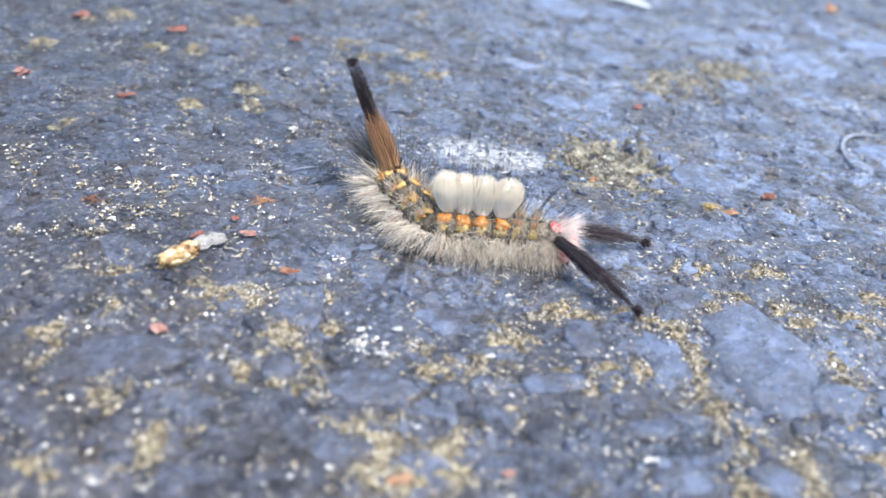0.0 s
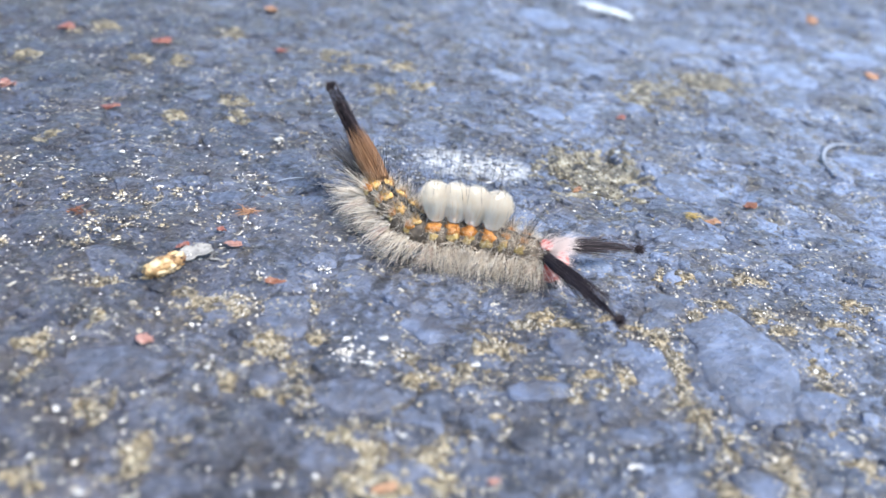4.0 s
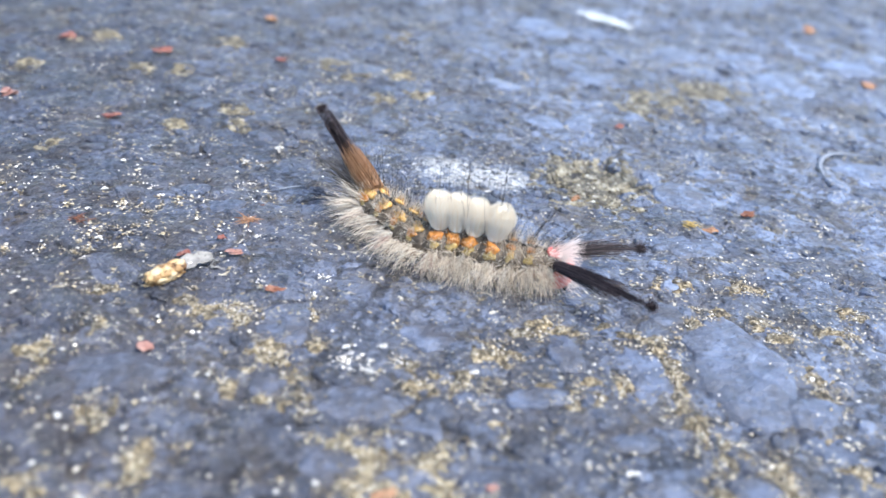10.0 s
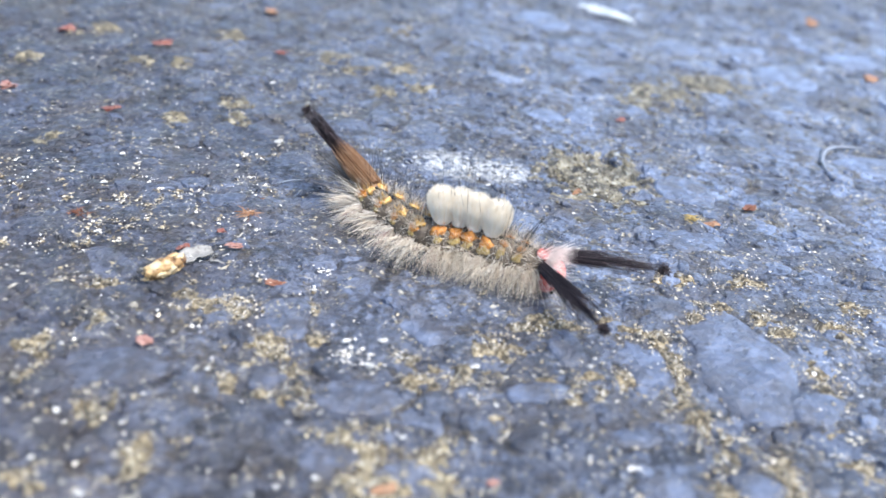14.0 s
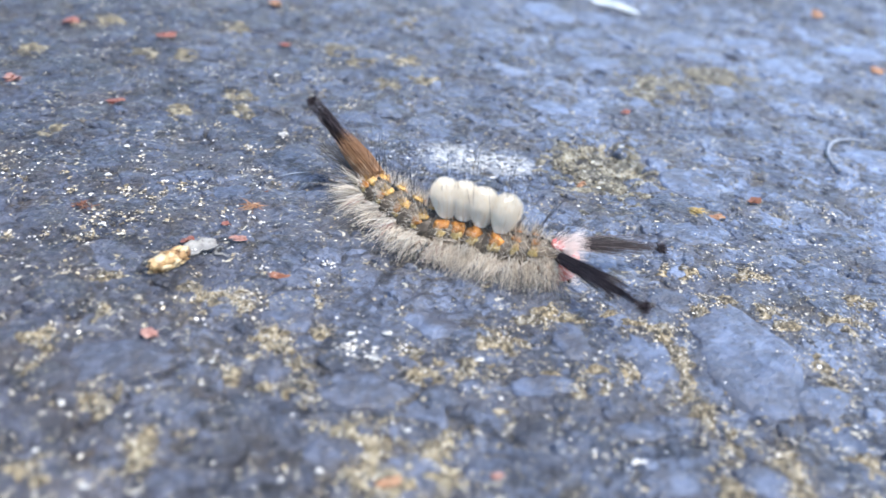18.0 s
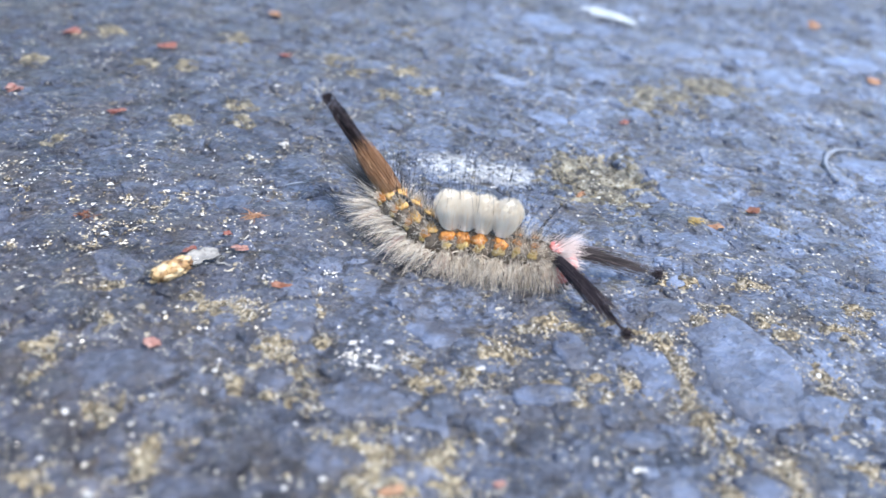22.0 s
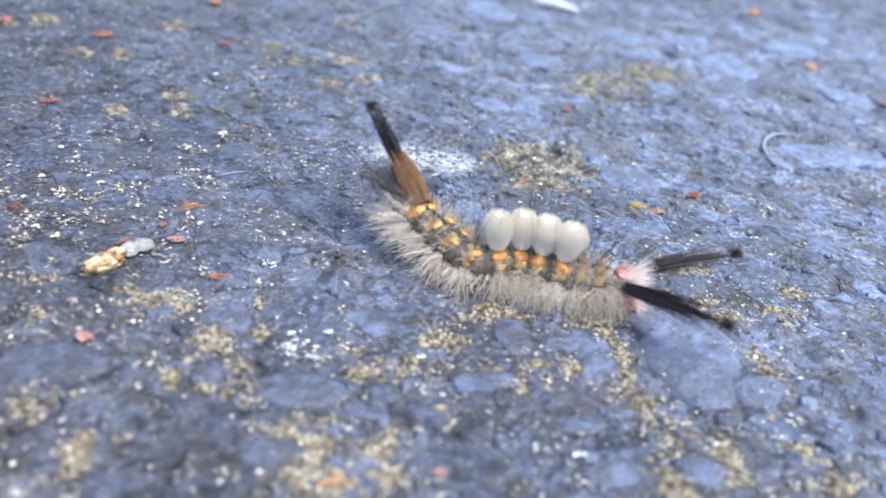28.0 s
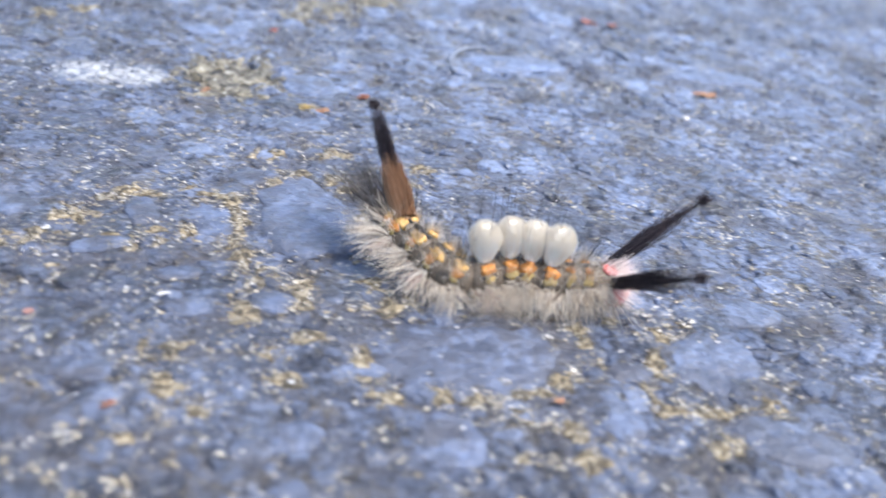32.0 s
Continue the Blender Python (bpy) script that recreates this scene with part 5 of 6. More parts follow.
def stone_shape(rng, s, near):
    """An irregular worn stone: its outline cut back by its neighbours, a flat tilted top and broken edges."""
    x, y, r = s
    n = 9 if r < 2 else 13
    a0, stretch, turn = rng.uniform(0, 6.28), rng.uniform(0.5, 1.0), rng.uniform(0, 3.14)
    poly = []
    for i in range(n):
        a = a0 + 2 * math.pi * i / n
        k = r * 1.18 * rng.uniform(0.66, 1.2)
        u, v = math.cos(a) * k, math.sin(a) * k * stretch
        poly.append((u * math.cos(turn) - v * math.sin(turn), u * math.sin(turn) + v * math.cos(turn)))
    for a, b, c in near(x, y):
        d = math.hypot(a - x, b - y)
        if d < 1e-6 or d > 1.4 * (r + c):
            continue
        reach = (d * d + r * r - c * c) / (2 * d) - rng.uniform(0.10, 0.45)
        poly = clip(poly, (a - x) / d * reach, (b - y) / d * reach, (a - x) / d, (b - y) / d)
        if len(poly) < 3:
            return None
    rim = []
    for turns in (sorted(poly), sorted(poly, reverse=True)):
        side = []
        for c in turns:
            while len(side) > 1 and (side[-1][0] - side[-2][0]) * (c[1] - side[-2][1]) <= (side[-1][1] - side[-2][1]) * (c[0] - side[-2][0]):
                side.pop()
            side.append(c)
        rim += side[:-1]
    poly = rim
    ends = [(poly[i], poly[(i + 1) % len(poly)]) for i in range(len(poly))]
    area = abs(sum(a[0] * b[1] - b[0] * a[1] for a, b in ends)) / 2
    if area < 0.035 * sum(math.dist(a, b) for a, b in ends) ** 2:
        return None
    tx, ty, top = rng.gauss(0, 0.06 if r < 2.5 else 0.025), rng.gauss(0, 0.06 if r < 2.5 else 0.025), rng.uniform(-0.05, 0.46 if r < 2.5 else 0.15)
    verts, m = [], len(poly)
    for k, h in ((1.12, top - 0.9), (1.0, top - 0.26), (0.82, top - 0.03), (0.45, top + 0.05)):
        for u, v in poly:
            j = 1 + rng.uniform(-0.10, 0.10)
            verts.append((u * k * j, v * k * j, h + u * tx + v * ty + rng.uniform(-0.09, 0.09)))
    verts.append((0, 0, top + rng.uniform(-0.08, 0.12)))
    faces = []
    for ring in (0, 1, 2):
        for i in range(m):
            a, b = ring * m + i, ring * m + (i + 1) % m
            faces.append((a, b, b + m, a + m))
    faces += [(3 * m + i, 3 * m + (i + 1) % m, 4 * m) for i in range(m)]
    return verts, faces


def large_stone(rng, st):
    """A big smooth stone with a worn rim, sunk in the asphalt."""
    x, y, a, b, turn = st
    n = 26
    wave = [rng.uniform(-1, 1) for _ in range(n)]
    wave = [(wave[i - 1] + wave[i] + wave[(i + 1) % n]) / 3 for i in range(n)]
    cuts = sorted((i + rng.uniform(-0.35, 0.35)) * 2 * math.pi / 7 for i in range(7))
    reach = [rng.uniform(0.84, 1.02) for _ in cuts]
    verts, faces = [], []
    rings = ((1.04, -1.2), (1.0, -0.08), (0.93, 0.10), (0.82, 0.20), (0.6, 0.26), (0.3, 0.28))
    for k, h in rings:
        for i in range(n):
            t = 2 * math.pi * i / n
            w = min(1.12, min(d / max(math.cos(t - g), 0.02) if math.cos(t - g) > 0 else 9 for g, d in zip(cuts, reach))) * (1 + 0.24 * wave[i] + rng.uniform(-0.05, 0.05))
            verts.append((math.cos(t) * a * k * w, math.sin(t) * b * k * w, h + rng.uniform(-0.04, 0.04) + 0.02 * math.cos(t) * a))
    verts.append((0, 0, 0.35))
    for r in range(len(rings) - 1):
        for i in range(n):
            p, q = r * n + i, r * n + (i + 1) % n
            faces.append((p, q, q + n, p + n))
    e = (len(rings) - 1) * n
    faces += [(e + i, e + (i + 1) % n, e + n) for i in range(n)]
    ob = part("stone", mesh_data("stone", verts, faces, STONE_PALE if st in BIG and (x > 28 or y > 40) else STONE_SMOOTH, True), ground, "large smooth blue-grey stone")
    spots = [relief(x + math.cos(t) * a * 0.8, y + math.sin(t) * b * 0.8) for t in (0, 1.57, 3.14, 4.71)]
    ob.matrix_local = pose(x * MM, y * MM, (sum(spots) / 4 - 0.16) * MM, 0, 0, turn)


def lay_stones():
    rng = random.Random(78)
    for st in LARGE:
        if st[2]:
            large_stone(rng, st)
    close = sorted((s for s in SITES if -42 < s[0] < 80 and -62 < s[1] < 36), key=lambda s: -s[2])[:280]
    picked = set(close)
    bed = Pile()
    for s in SITES:
        if s not in picked and rng.random() < 0.12:
            continue
        made = stone_shape(rng, s, NEAR)
        if made is None:
            continue
        z = relief(s[0], s[1]) - 0.25
        if s in picked:
            ob = part("stone", mesh_data("stone", *made, STONE), ground)
            ob.location = (s[0] * MM, s[1] * MM, z * MM)
        else:
            bed.add([(a + s[0], b + s[1], c + z) for a, b, c in made[0]], made[1])
    part("stone_bed", bed.mesh("stone_bed", STONE_FAR), ground, "many small worn stones", "stuff")


lay_stones()

# ---- the caterpillar's crawl ----
TRAILS = {ob: [] for ob in (caterpillar, *SEGMENTS, TAIL_PENCIL, NEAR_PENCIL, FAR_PENCIL)}


def frame_of(at, way):
    x = Vector(way).normalized()
    y = Vector((0, 0, 1)).cross(x).normalized()
    z = x.cross(y)
    return Matrix.Translation(at) @ Matrix((x, y, z)).transposed().to_4x4()


def crawl(t, rear, hip, middle, chest, neck, tail_tip, near_tip, far_tip, turn=0):
    """Key the body at t: the middles of five rings and the tips of the three pencils, in millimetres; turn: degrees by which the head looks aside."""
    pts = [Vector(p) for p in (rear, hip, middle, chest, neck)]
    back = (pts[0] - pts[1]).normalized()
    drop = min(0.0, (3.0 - pts[0].z)) * 0.05
    spots = [pts[0] + back * 2.5 + Vector((0, 0, drop * 1.5 - 0.3)), pts[0] + back * 1.35 + Vector((0, 0, drop * 0.6))]
    for u in (0.0, 1 / 3, 2 / 3, 1.0, 1.5, 2.0, 2.5, 3.0, 3 + 1 / 3, 3 + 2 / 3, 4.0):
        spots.append(curve(pts, u))
    ways = [spots[min(i + 1, 12)] - spots[max(i - 1, 0)] for i in range(13)]
    for way in ways[:2]:
        way.z *= 0.4
    swing = Matrix.Rotation(radians(turn), 3, "Z")
    ways[12] = Matrix.Rotation(radians(turn * 0.85), 3, "Z") @ ways[12]
    ways[11] = Matrix.Rotation(radians(turn * 0.45), 3, "Z") @ ways[11]
    front = swing @ (spots[12] - spots[11]).normalized()
    spots.append(spots[12] + front * (1.9 + abs(turn) * 0.017) + Vector((0, 0, -1.0 + abs(turn) * 0.016)))
    ahead = 1.0 + abs(turn) * 0.025
    ways.append(front + Vector((0, 0, -0.35)))
    hub = Vector((pts[2].x, pts[2].y, 0))
    course = pts[3] - pts[1]
    root = Matrix.Translation(hub * MM) @ Matrix.Rotation(math.atan2(course.y, course.x), 4, "Z")
    inverse = root.inverted()
    TRAILS[caterpillar].append((t, root))
    poses = [frame_of(s, w) for s, w in zip(spots, ways)]

    def put(ob, m):
        m = m.copy()
        m.translation = m.translation * MM
        TRAILS[ob].append((t, inverse @ m))

    for ob, m in zip(SEGMENTS, poses):
        put(ob, m)
    for ob, base, tip in (
        (TAIL_PENCIL, poses[2] @ Vector((0, 0, 1.9)), tail_tip),
        (NEAR_PENCIL, poses[12] @ Vector((ahead, -1.8, 0.9)), near_tip),
        (FAR_PENCIL, poses[12] @ Vector((ahead, 1.8, 0.9)), far_tip),
    ):
        z = (Vector(tip) - base).normalized()
        y = Vector((0, 1, 0))
        x = y.cross(z).normalized()
        put(ob, Matrix.Translation(base) @ Matrix((x, z.cross(x), z)).transposed().to_4x4())


def motions():
    crawl(0, (-3.3, 8.6, 3.7), (2.2, 0.4, 3.0), (6.4, -0.8, 3.0), (11.2, -1.0, 3.0), (17.6, -1.6, 3.0), (-10.4, 20.1, 16.3), (27.9, -14.8, 1.8), (32.6, 5.0, 0.8))
    crawl(0.5, (-3.2, 7.9, 4.0), (2.0, 0.2, 3.0), (6.4, -0.8, 3.0), (11.3, -1.0, 3.0), (17.8, -2.0, 3.0), (-10.7, 19.6, 16.0), (28.1, -15.2, 1.6), (32.3, 3.6, 0.8))
    crawl(1, (-3.0, 7.1, 4.3), (1.9, 0.2, 3.0), (6.3, -0.4, 3.0), (12.0, -0.7, 3.0), (18.4, -1.8, 3.0), (-10.3, 18.7, 16.6), (28.5, -15.2, 2.6), (32.9, 5.2, 0.8))
    crawl(1.5, (-2.2, 7.0, 4.5), (1.8, 0.4, 3.0), (6.3, -0.2, 3.0), (12.3, -0.2, 3.0), (18.6, -1.6, 3.0), (-9.6, 19.5, 15.6), (29.4, -14.5, 3.3), (32.8, 6.6, 0.8))
    crawl(2, (-2.2, 7.3, 4.4), (1.9, 0.4, 3.0), (6.4, -0.3, 3.0), (12.4, 0.2, 3.0), (18.8, -1.4, 3.0), (-8.7, 20.5, 15.2), (30.6, -13.3, 2.6), (32.2, 5.4, 0.8))
    crawl(2.5, (-2.3, 7.5, 4.4), (1.9, 0.6, 3.0), (6.4, -0.4, 3.0), (12.4, 0.1, 3.0), (18.9, -1.7, 3.0), (-8.5, 20.9, 15.1), (30.6, -13.8, 0.8), (31.3, 2.6, 0.8))
    crawl(3, (-2.3, 7.6, 4.3), (2.0, 0.5, 3.0), (6.5, -0.5, 3.0), (12.2, -0.3, 3.0), (19.1, -2.1, 3.0), (-9.2, 20.8, 14.8), (30.2, -14.6, 3.0), (32.5, 7.7, 0.9))
    crawl(3.5, (-2.6, 7.6, 4.1), (2.1, 0.5, 3.0), (6.9, -0.4, 3.0), (12.0, -1.1, 3.0), (18.8, -2.8, 3.0), (-10.3, 20.4, 14.6), (28.6, -16.5, 3.9), (32.7, 6.4, 1.1))
    crawl(5.5, (-3.8, 8.2, 3.7), (2.8, 0.3, 3.0), (7.5, -0.5, 3.0), (11.6, -1.9, 3.0), (17.1, -4.8, 3.0), (-13.8, 20.1, 12.9), (20.3, -21.4, 3.5), (33.4, -7.7, 6.0))
    crawl(6, (-4.0, 8.1, 3.5), (2.8, 0.3, 3.0), (7.6, -0.5, 3.0), (11.6, -2.0, 3.0), (17.0, -4.9, 3.0), (-14.2, 19.9, 12.6), (20.8, -21.4, 3.4), (33.8, -8.4, 5.4))
    crawl(6.5, (-4.0, 7.9, 3.5), (2.8, 0.2, 3.0), (7.6, -0.6, 3.0), (11.7, -2.0, 3.0), (17.4, -5.1, 3.0), (-14.4, 19.6, 12.6), (22.0, -21.4, 3.8), (33.7, -8.3, 5.5))
    crawl(7, (-4.0, 7.8, 3.5), (2.8, 0.5, 3.0), (7.5, -0.6, 3.0), (11.7, -2.2, 3.0), (17.9, -5.0, 3.0), (-14.2, 19.7, 12.4), (23.2, -21.0, 3.6), (34.6, -5.6, 3.9))
    crawl(7.5, (-4.0, 8.0, 3.4), (2.6, 0.3, 3.0), (7.4, -0.7, 3.0), (11.9, -2.2, 3.0), (18.4, -4.8, 3.0), (-14.2, 20.3, 11.8), (24.1, -20.7, 3.9), (35.0, -4.6, 3.7))
    crawl(8, (-4.1, 7.4, 3.4), (2.6, -0.0, 3.0), (7.4, -0.8, 3.0), (12.0, -2.5, 3.0), (18.4, -4.8, 3.0), (-14.3, 19.5, 12.1), (25.1, -20.4, 4.1), (35.0, -5.2, 4.3))
    crawl(8.5, (-4.0, 7.5, 3.4), (2.7, 0.1, 3.0), (7.4, -0.7, 3.0), (12.0, -2.4, 3.0), (18.7, -4.7, 3.0), (-14.2, 19.7, 11.8), (26.3, -19.8, 4.2), (35.3, -4.3, 4.4))
    crawl(9, (-3.9, 7.2, 3.5), (2.7, 0.0, 3.0), (7.5, -1.0, 3.0), (12.1, -2.6, 3.0), (18.9, -4.5, 3.0), (-14.1, 19.3, 12.1), (27.5, -19.0, 4.5), (35.5, -3.0, 4.5))
    crawl(9.5, (-3.8, 8.2, 3.1), (2.9, 0.1, 3.0), (7.4, -1.2, 3.0), (12.3, -2.7, 3.0), (19.4, -4.1, 3.0), (-13.6, 20.7, 11.7), (29.7, -17.4, 5.4), (35.0, 2.3, 3.1))
    crawl(10, (-3.5, 8.3, 3.5), (2.9, 0.6, 3.0), (7.5, -0.7, 3.0), (12.3, -2.4, 3.0), (19.3, -3.2, 3.0), (-12.6, 21.6, 11.6), (30.8, -15.4, 5.6), (34.0, 5.1, 2.9))
    crawl(10.5, (-3.5, 8.1, 3.3), (2.8, 0.5, 3.0), (7.5, -0.8, 3.0), (12.2, -2.3, 3.0), (19.2, -3.3, 3.0), (-12.7, 21.2, 11.4), (30.4, -15.8, 5.1), (34.2, 4.2, 3.1))
    crawl(11, (-3.6, 8.0, 3.6), (2.9, 0.4, 3.0), (7.7, -0.9, 3.0), (12.2, -2.4, 3.0), (19.2, -3.4, 3.0), (-13.0, 21.1, 11.4), (30.0, -16.3, 4.6), (34.5, 3.4, 3.2))
    crawl(11.5, (-3.6, 7.9, 3.3), (2.9, 0.4, 3.0), (7.7, -0.8, 3.0), (12.2, -2.4, 3.0), (19.1, -4.0, 3.0), (-13.3, 20.7, 11.4), (27.9, -18.5, 4.5), (35.1, 1.1, 3.4))
    crawl(12, (-3.6, 8.0, 3.2), (3.0, 0.3, 3.0), (7.9, -1.0, 3.0), (12.1, -2.9, 3.0), (18.4, -4.8, 3.0), (-13.9, 20.0, 11.8), (26.3, -19.7, 4.1), (34.9, -3.6, 5.3))
    crawl(12.5, (-3.7, 7.8, 3.3), (3.0, 0.3, 3.0), (7.8, -0.8, 3.0), (11.8, -2.8, 3.0), (17.5, -5.0, 3.0), (-14.2, 19.9, 11.4), (24.6, -20.3, 4.3), (33.6, -7.3, 6.6))
    crawl(13, (-3.7, 7.6, 3.3), (3.0, 0.3, 3.0), (7.8, -0.8, 3.0), (11.8, -2.8, 3.0), (17.5, -5.0, 3.0), (-14.4, 19.6, 11.2), (23.4, -20.8, 4.7), (33.8, -7.5, 6.3))
    crawl(13.5, (-3.8, 8.4, 3.0), (3.1, 0.4, 3.0), (7.8, -0.9, 3.0), (11.8, -2.8, 3.0), (17.6, -5.0, 3.0), (-14.5, 20.6, 10.6), (23.8, -20.8, 4.6), (33.9, -7.6, 6.1))
    crawl(14, (-3.7, 8.5, 3.0), (3.1, 0.3, 3.0), (7.8, -1.0, 3.0), (11.8, -2.9, 3.0), (17.8, -5.3, 3.0), (-14.5, 20.7, 10.4), (24.1, -21.0, 4.6), (34.0, -7.5, 5.7))
    crawl(14.5, (-3.8, 7.6, 3.4), (2.9, 0.3, 3.0), (7.8, -0.8, 3.0), (11.9, -3.0, 3.0), (17.8, -5.3, 3.0), (-14.5, 20.0, 10.6), (24.4, -20.9, 4.6), (34.4, -5.9, 5.0))
    crawl(16.5, (-3.9, 8.4, 3.0), (3.0, 0.3, 3.0), (7.8, -1.0, 3.0), (12.1, -3.3, 3.0), (18.2, -5.4, 3.0), (-14.7, 20.7, 10.2), (25.6, -20.6, 4.8), (34.8, -4.5, 4.4))
    crawl(17, (-3.9, 8.5, 3.0), (3.0, 0.4, 3.0), (7.8, -1.1, 3.0), (12.2, -3.4, 3.0), (18.4, -5.2, 3.0), (-14.7, 20.8, 10.3), (26.2, -20.2, 5.1), (35.0, -3.3, 3.8))
    crawl(17.5, (-4.0, 8.9, 3.0), (3.0, 0.3, 3.0), (7.8, -1.2, 3.0), (12.3, -3.5, 3.0), (18.7, -5.1, 3.0), (-14.7, 21.3, 10.1), (27.3, -19.5, 5.4), (35.0, -1.6, 3.6))
    crawl(18, (-4.0, 9.1, 3.0), (3.0, 0.2, 3.0), (7.7, -1.3, 3.0), (12.3, -3.7, 3.0), (19.0, -4.6, 3.0), (-14.5, 21.6, 10.3), (28.5, -18.5, 5.5), (35.0, 0.1, 3.6))
    crawl(18.5, (-4.0, 9.4, 3.0), (3.0, 0.2, 3.0), (7.8, -1.3, 3.0), (12.4, -3.6, 3.0), (19.0, -4.2, 3.0), (-14.4, 22.1, 10.2), (29.9, -16.9, 5.6), (34.4, 2.3, 4.0))
    crawl(19, (-3.9, 9.2, 3.0), (3.1, 0.5, 3.0), (7.8, -1.0, 3.0), (12.0, -3.2, 3.0), (18.4, -4.0, 3.0), (-14.5, 21.8, 10.0), (28.7, -17.3, 5.7), (34.2, 1.2, 4.6))
    crawl(19.5, (-4.0, 9.0, 3.0), (3.0, 0.6, 3.0), (7.9, -0.9, 3.0), (11.8, -3.0, 3.0), (18.1, -4.3, 3.0), (-15.0, 21.0, 10.5), (28.1, -17.8, 5.1), (34.1, 0.6, 4.7))
    crawl(20, (-0.1, 8.7, 4.4), (4.5, -0.3, 3.0), (7.8, -1.4, 3.0), (11.4, -1.3, 3.0), (17.7, -0.4, 3.0), (-6.7, 19.0, 18.4), (26.3, -14.8, 2.6), (34.6, -3.7, 4.3))
    crawl(20.5, (-0.9, 7.9, 3.8), (4.4, -0.2, 3.0), (8.1, -1.3, 3.0), (11.9, -1.9, 3.0), (18.4, -1.1, 3.0), (-9.9, 18.6, 15.7), (27.1, -15.4, 1.9), (34.2, -2.0, 2.8))
    crawl(21, (-1.4, 7.2, 3.6), (4.2, -0.4, 3.0), (7.9, -1.3, 3.0), (12.2, -2.0, 3.0), (18.5, -2.0, 3.0), (-11.2, 17.9, 14.7), (27.3, -16.3, 1.8), (34.5, -1.8, 1.7))
    crawl(21.5, (-1.7, 6.9, 3.5), (4.0, -0.5, 3.0), (7.9, -1.4, 3.0), (12.3, -2.3, 3.0), (18.4, -2.6, 3.0), (-12.6, 17.6, 13.3), (27.7, -16.6, 1.9), (34.5, -2.5, 2.4))
    crawl(22, (-1.8, 7.1, 3.6), (3.9, -0.5, 3.0), (7.8, -1.3, 3.0), (12.5, -2.2, 3.0), (18.9, -2.9, 3.0), (-12.2, 17.6, 14.2), (27.5, -17.3, 2.0), (35.0, -0.7, 1.4))
    crawl(22.5, (-1.4, 7.8, 4.3), (4.1, -0.9, 3.0), (8.0, -1.7, 3.0), (12.9, -2.1, 3.0), (19.7, -2.9, 3.0), (-8.8, 17.6, 18.3), (28.8, -17.1, 2.0), (35.5, 1.7, 1.1))
    crawl(23, (-1.3, 7.0, 4.3), (4.3, -1.6, 3.0), (8.1, -2.4, 3.0), (12.5, -3.1, 3.0), (19.0, -4.0, 3.0), (-8.0, 15.6, 19.5), (25.8, -19.2, 1.1), (34.9, -6.3, 6.3))
    crawl(23.5, (-1.2, 6.9, 4.0), (4.5, -1.8, 3.0), (8.3, -2.7, 3.0), (11.8, -3.9, 3.0), (17.1, -5.2, 3.0), (-8.1, 14.4, 19.7), (12.1, -20.6, 6.1), (33.2, -7.6, 3.3), -45)
    crawl(24, (-2.1, 6.1, 3.0), (4.9, -2.1, 3.0), (8.4, -3.0, 3.0), (12.2, -3.7, 3.0), (15.2, -8.3, 3.0), (-12.9, 12.9, 16.4), (3.5, -20.0, 5.8), (26.2, -13.0, 0.8), -60)
    crawl(24.5, (-0.5, 7.0, 4.2), (6.0, -1.8, 3.0), (10.5, -2.5, 3.0), (14.6, -3.7, 3.0), (17.4, -12.3, 3.0), (-12.6, 16.2, 14.2), (11.1, -27.9, 2.2), (31.5, -18.4, 0.8), -40)
    crawl(26.5, (3.3, 8.1, 3.0), (8.1, -3.3, 3.0), (12.0, -6.2, 3.0), (17.1, -7.1, 3.0), (25.3, -5.7, 3.0), (-4.1, 21.1, 13.4), (37.9, -16.9, 4.5), (39.2, 3.6, 3.8))
    crawl(27, (4.3, 4.7, 3.6), (8.8, -4.4, 3.0), (13.5, -6.6, 3.0), (18.8, -8.2, 3.0), (26.7, -6.1, 3.0), (-1.5, 18.5, 14.0), (40.5, -15.8, 5.9), (41.0, 1.7, 6.3))
    crawl(27.2, (5.1, 2.7, 4.5), (10.3, -6.0, 3.0), (15.9, -7.4, 3.0), (21.5, -7.5, 3.0), (28.4, -7.3, 3.0), (0.1, 14.8, 17.5), (41.4, -17.8, 6.0), (41.0, 3.9, 3.6))
    crawl(27.5, (5.4, 5.4, 3.2), (11.7, -5.6, 3.0), (17.0, -8.0, 3.0), (22.4, -8.7, 3.0), (29.9, -6.4, 3.0), (-4.1, 18.7, 10.5), (43.1, -16.5, 7.0), (44.5, -0.7, 8.0))
    crawl(27.8, (6.7, -0.0, 3.0), (14.3, -5.3, 3.0), (19.0, -8.5, 3.0), (23.8, -10.7, 3.0), (31.4, -9.8, 3.0), (-3.5, 12.6, 10.6), (41.7, -22.8, 7.2), (46.5, -7.5, 8.9))
    crawl(28, (9.9, -0.3, 4.6), (16.0, -7.5, 3.0), (22.1, -7.2, 3.0), (27.1, -9.4, 3.0), (33.7, -10.7, 3.0), (2.5, 13.0, 14.4), (43.0, -24.3, 7.4), (49.5, -8.0, 8.1))
    crawl(28.3, (13.4, 1.1, 3.0), (19.3, -8.5, 3.0), (25.0, -11.3, 3.0), (30.5, -12.4, 3.0), (37.5, -13.0, 3.0), (4.6, 14.5, 11.0), (46.7, -26.9, 6.5), (53.4, -12.4, 7.1))
    crawl(28.5, (14.8, -1.8, 3.0), (21.0, -8.5, 3.0), (26.0, -11.1, 3.0), (31.1, -13.6, 3.0), (38.4, -15.5, 3.0), (3.1, 10.3, 8.6), (43.4, -31.2, 7.6), (53.4, -18.5, 10.3))
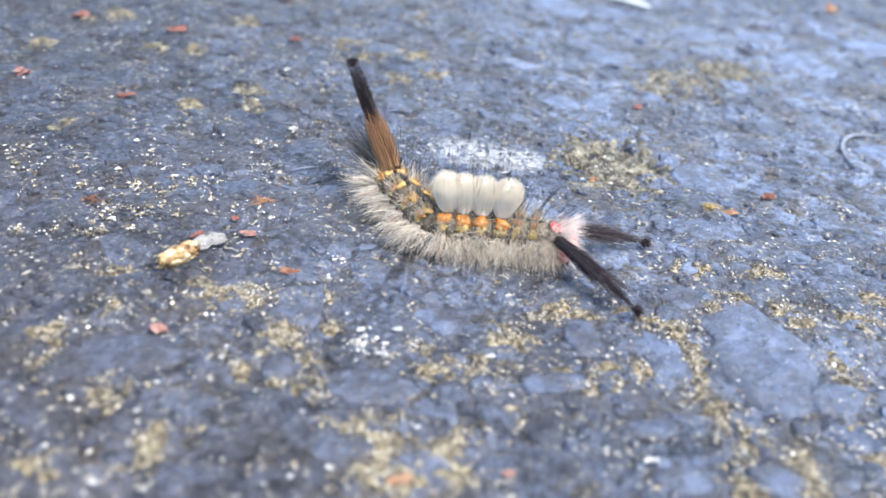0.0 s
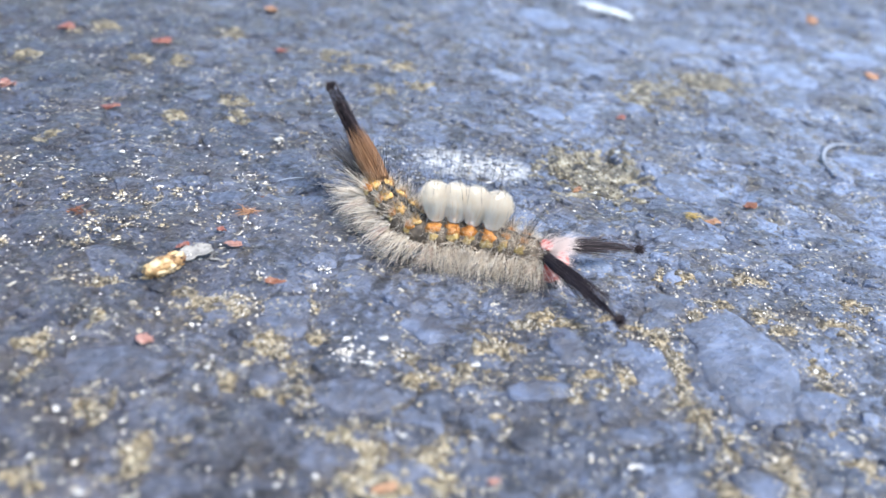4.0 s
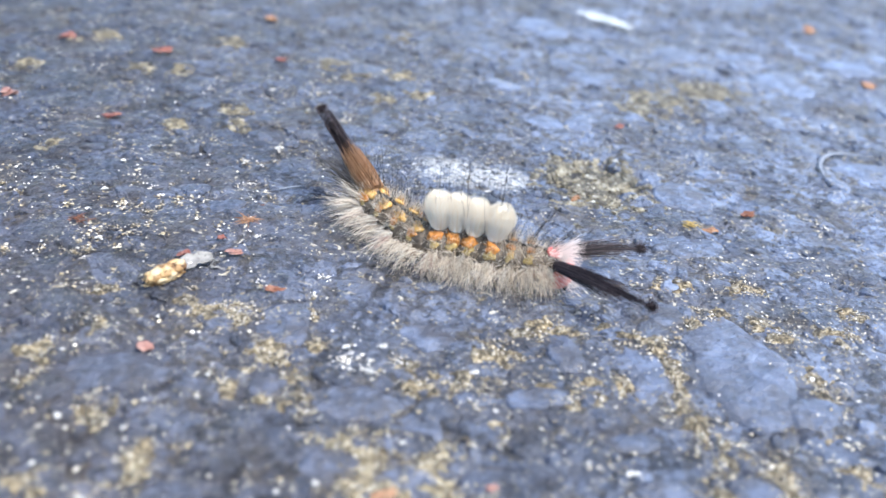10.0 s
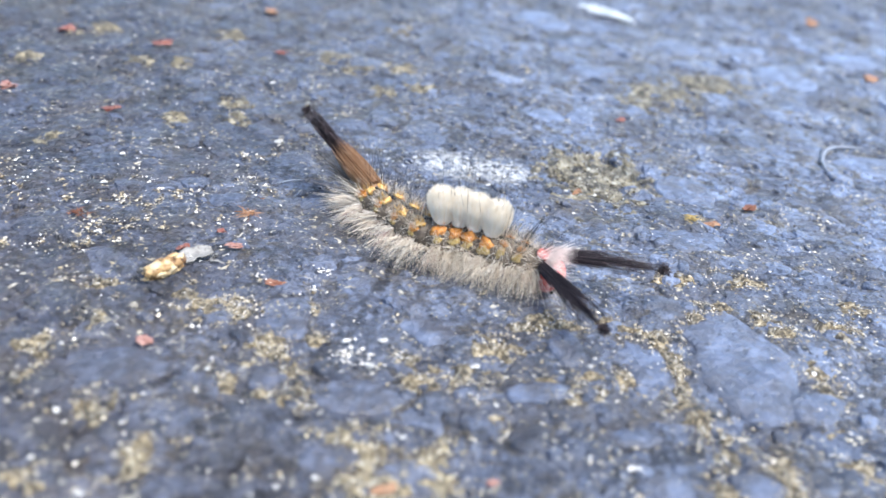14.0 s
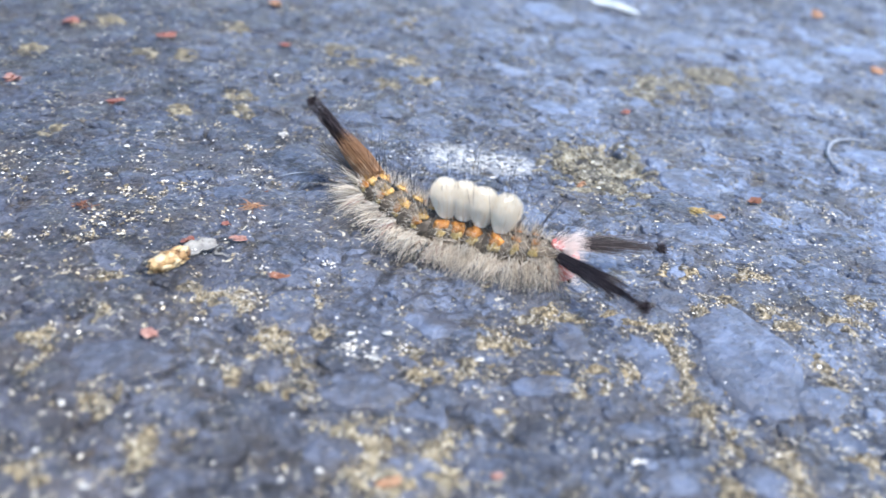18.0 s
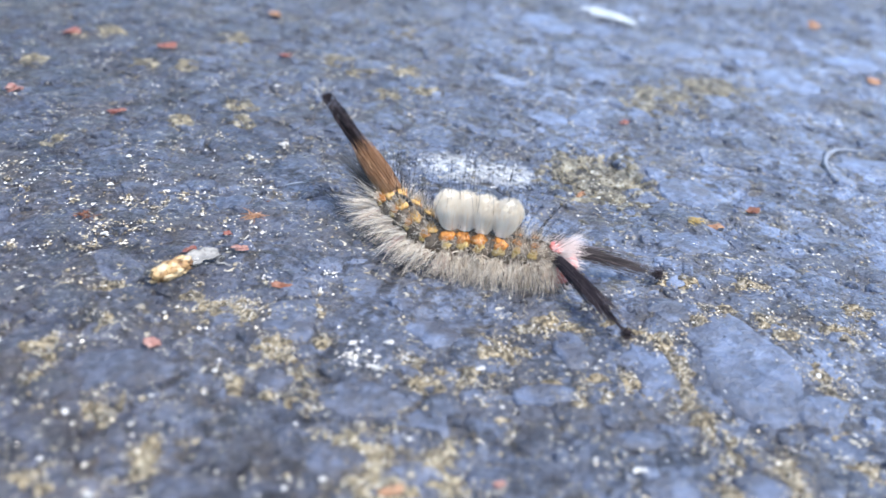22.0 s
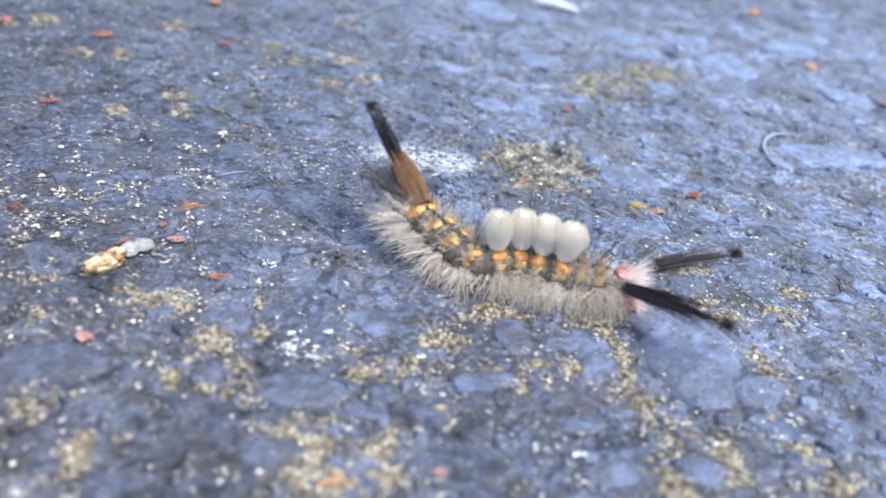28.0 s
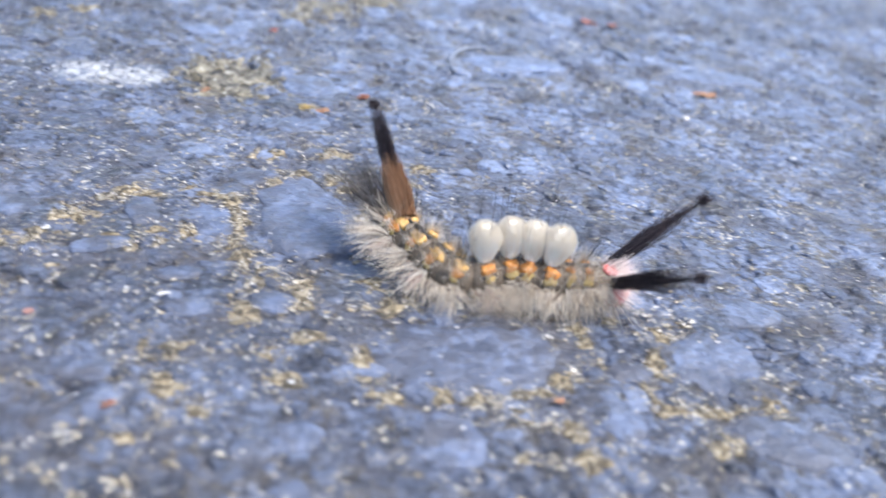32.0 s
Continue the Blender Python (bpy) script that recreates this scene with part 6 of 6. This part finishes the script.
    crawl(28.8, (17.7, -4.9, 3.9), (23.5, -10.5, 3.0), (29.6, -10.4, 3.0), (34.1, -14.5, 3.0), (39.5, -19.3, 3.0), (12.4, 8.8, 14.8), (41.6, -35.3, 8.7), (54.8, -24.1, 9.0))
    crawl(29, (20.7, -4.9, 4.8), (25.3, -13.6, 3.0), (31.1, -14.6, 3.0), (36.6, -16.5, 3.0), (42.1, -21.2, 3.0), (15.3, 8.7, 15.7), (44.2, -37.4, 7.8), (58.9, -20.4, 5.0))
    crawl(29.2, (21.5, -6.6, 3.4), (27.0, -15.2, 3.0), (32.3, -17.4, 3.0), (37.0, -20.6, 3.0), (43.4, -23.3, 3.0), (13.2, 7.1, 11.5), (47.0, -39.4, 7.3), (59.1, -25.7, 7.9))
    crawl(29.5, (24.1, -8.6, 3.0), (30.1, -14.0, 3.0), (34.2, -17.6, 3.0), (38.3, -21.4, 3.0), (46.3, -21.3, 3.0), (15.4, 5.8, 8.7), (53.1, -32.9, 13.4), (59.4, -21.7, 14.2))
    crawl(29.8, (28.1, -11.6, 5.0), (32.8, -20.0, 3.0), (39.0, -20.9, 3.0), (44.5, -21.6, 3.0), (50.8, -23.6, 3.0), (24.6, 1.5, 17.4), (61.8, -34.6, 9.7), (65.9, -16.8, 6.8))
    crawl(30, (30.1, -12.4, 3.1), (34.9, -20.7, 3.0), (40.6, -23.4, 3.0), (46.0, -25.5, 3.0), (53.4, -26.0, 3.0), (21.4, 0.5, 12.3), (61.9, -39.3, 9.8), (69.2, -22.2, 7.1))
    crawl(30.3, (34.1, -15.2, 3.0), (40.4, -20.8, 3.0), (45.0, -23.0, 3.0), (50.1, -25.8, 3.0), (58.0, -26.6, 3.0), (26.8, -1.0, 11.4), (63.1, -39.6, 12.7), (70.7, -27.0, 14.3))
    crawl(30.5, (36.1, -17.2, 4.8), (41.5, -25.3, 3.0), (47.1, -25.5, 3.0), (52.1, -27.4, 3.0), (57.4, -30.0, 3.0), (32.6, -3.0, 15.8), (59.4, -43.7, 13.1), (70.3, -30.3, 14.8))
    crawl(30.8, (39.0, -18.3, 3.0), (44.4, -26.2, 3.0), (49.2, -29.5, 3.0), (54.1, -32.7, 3.0), (61.1, -33.9, 3.0), (29.4, -4.6, 8.9), (65.9, -49.1, 9.2), (75.0, -35.9, 12.1))
    crawl(31, (42.4, -22.4, 3.0), (48.3, -27.2, 3.0), (52.4, -30.7, 3.0), (56.6, -34.5, 3.0), (65.3, -32.8, 3.0), (34.6, -8.0, 10.1), (70.9, -44.3, 14.0), (76.0, -31.0, 15.8))
    crawl(31.3, (47.4, -24.2, 4.5), (52.4, -32.6, 3.0), (58.1, -33.8, 3.0), (62.9, -34.5, 3.0), (70.3, -34.6, 3.0), (44.3, -10.3, 16.0), (79.0, -45.4, 12.9), (81.5, -27.5, 13.6))
    crawl(31.5, (48.0, -26.1, 3.5), (52.5, -33.6, 3.0), (58.3, -35.7, 3.0), (64.3, -36.9, 3.0), (72.1, -36.6, 3.0), (39.6, -12.3, 11.2), (83.1, -48.5, 8.4), (86.7, -30.3, 8.3))
    crawl(31.8, (49.2, -28.0, 3.0), (54.9, -34.1, 3.0), (59.5, -36.2, 3.0), (64.5, -39.2, 3.0), (72.7, -37.9, 3.0), (42.0, -13.8, 11.4), (79.6, -50.0, 12.8), (83.7, -36.2, 15.2))
    crawl(32, (52.5, -32.2, 5.1), (58.1, -39.0, 3.0), (64.8, -38.0, 3.0), (69.6, -39.7, 3.0), (76.2, -40.0, 3.0), (49.6, -17.8, 16.0), (81.1, -53.4, 12.3), (87.7, -38.7, 15.2))
    for ob, rows in TRAILS.items():
        walk(ob, rows)


motions()
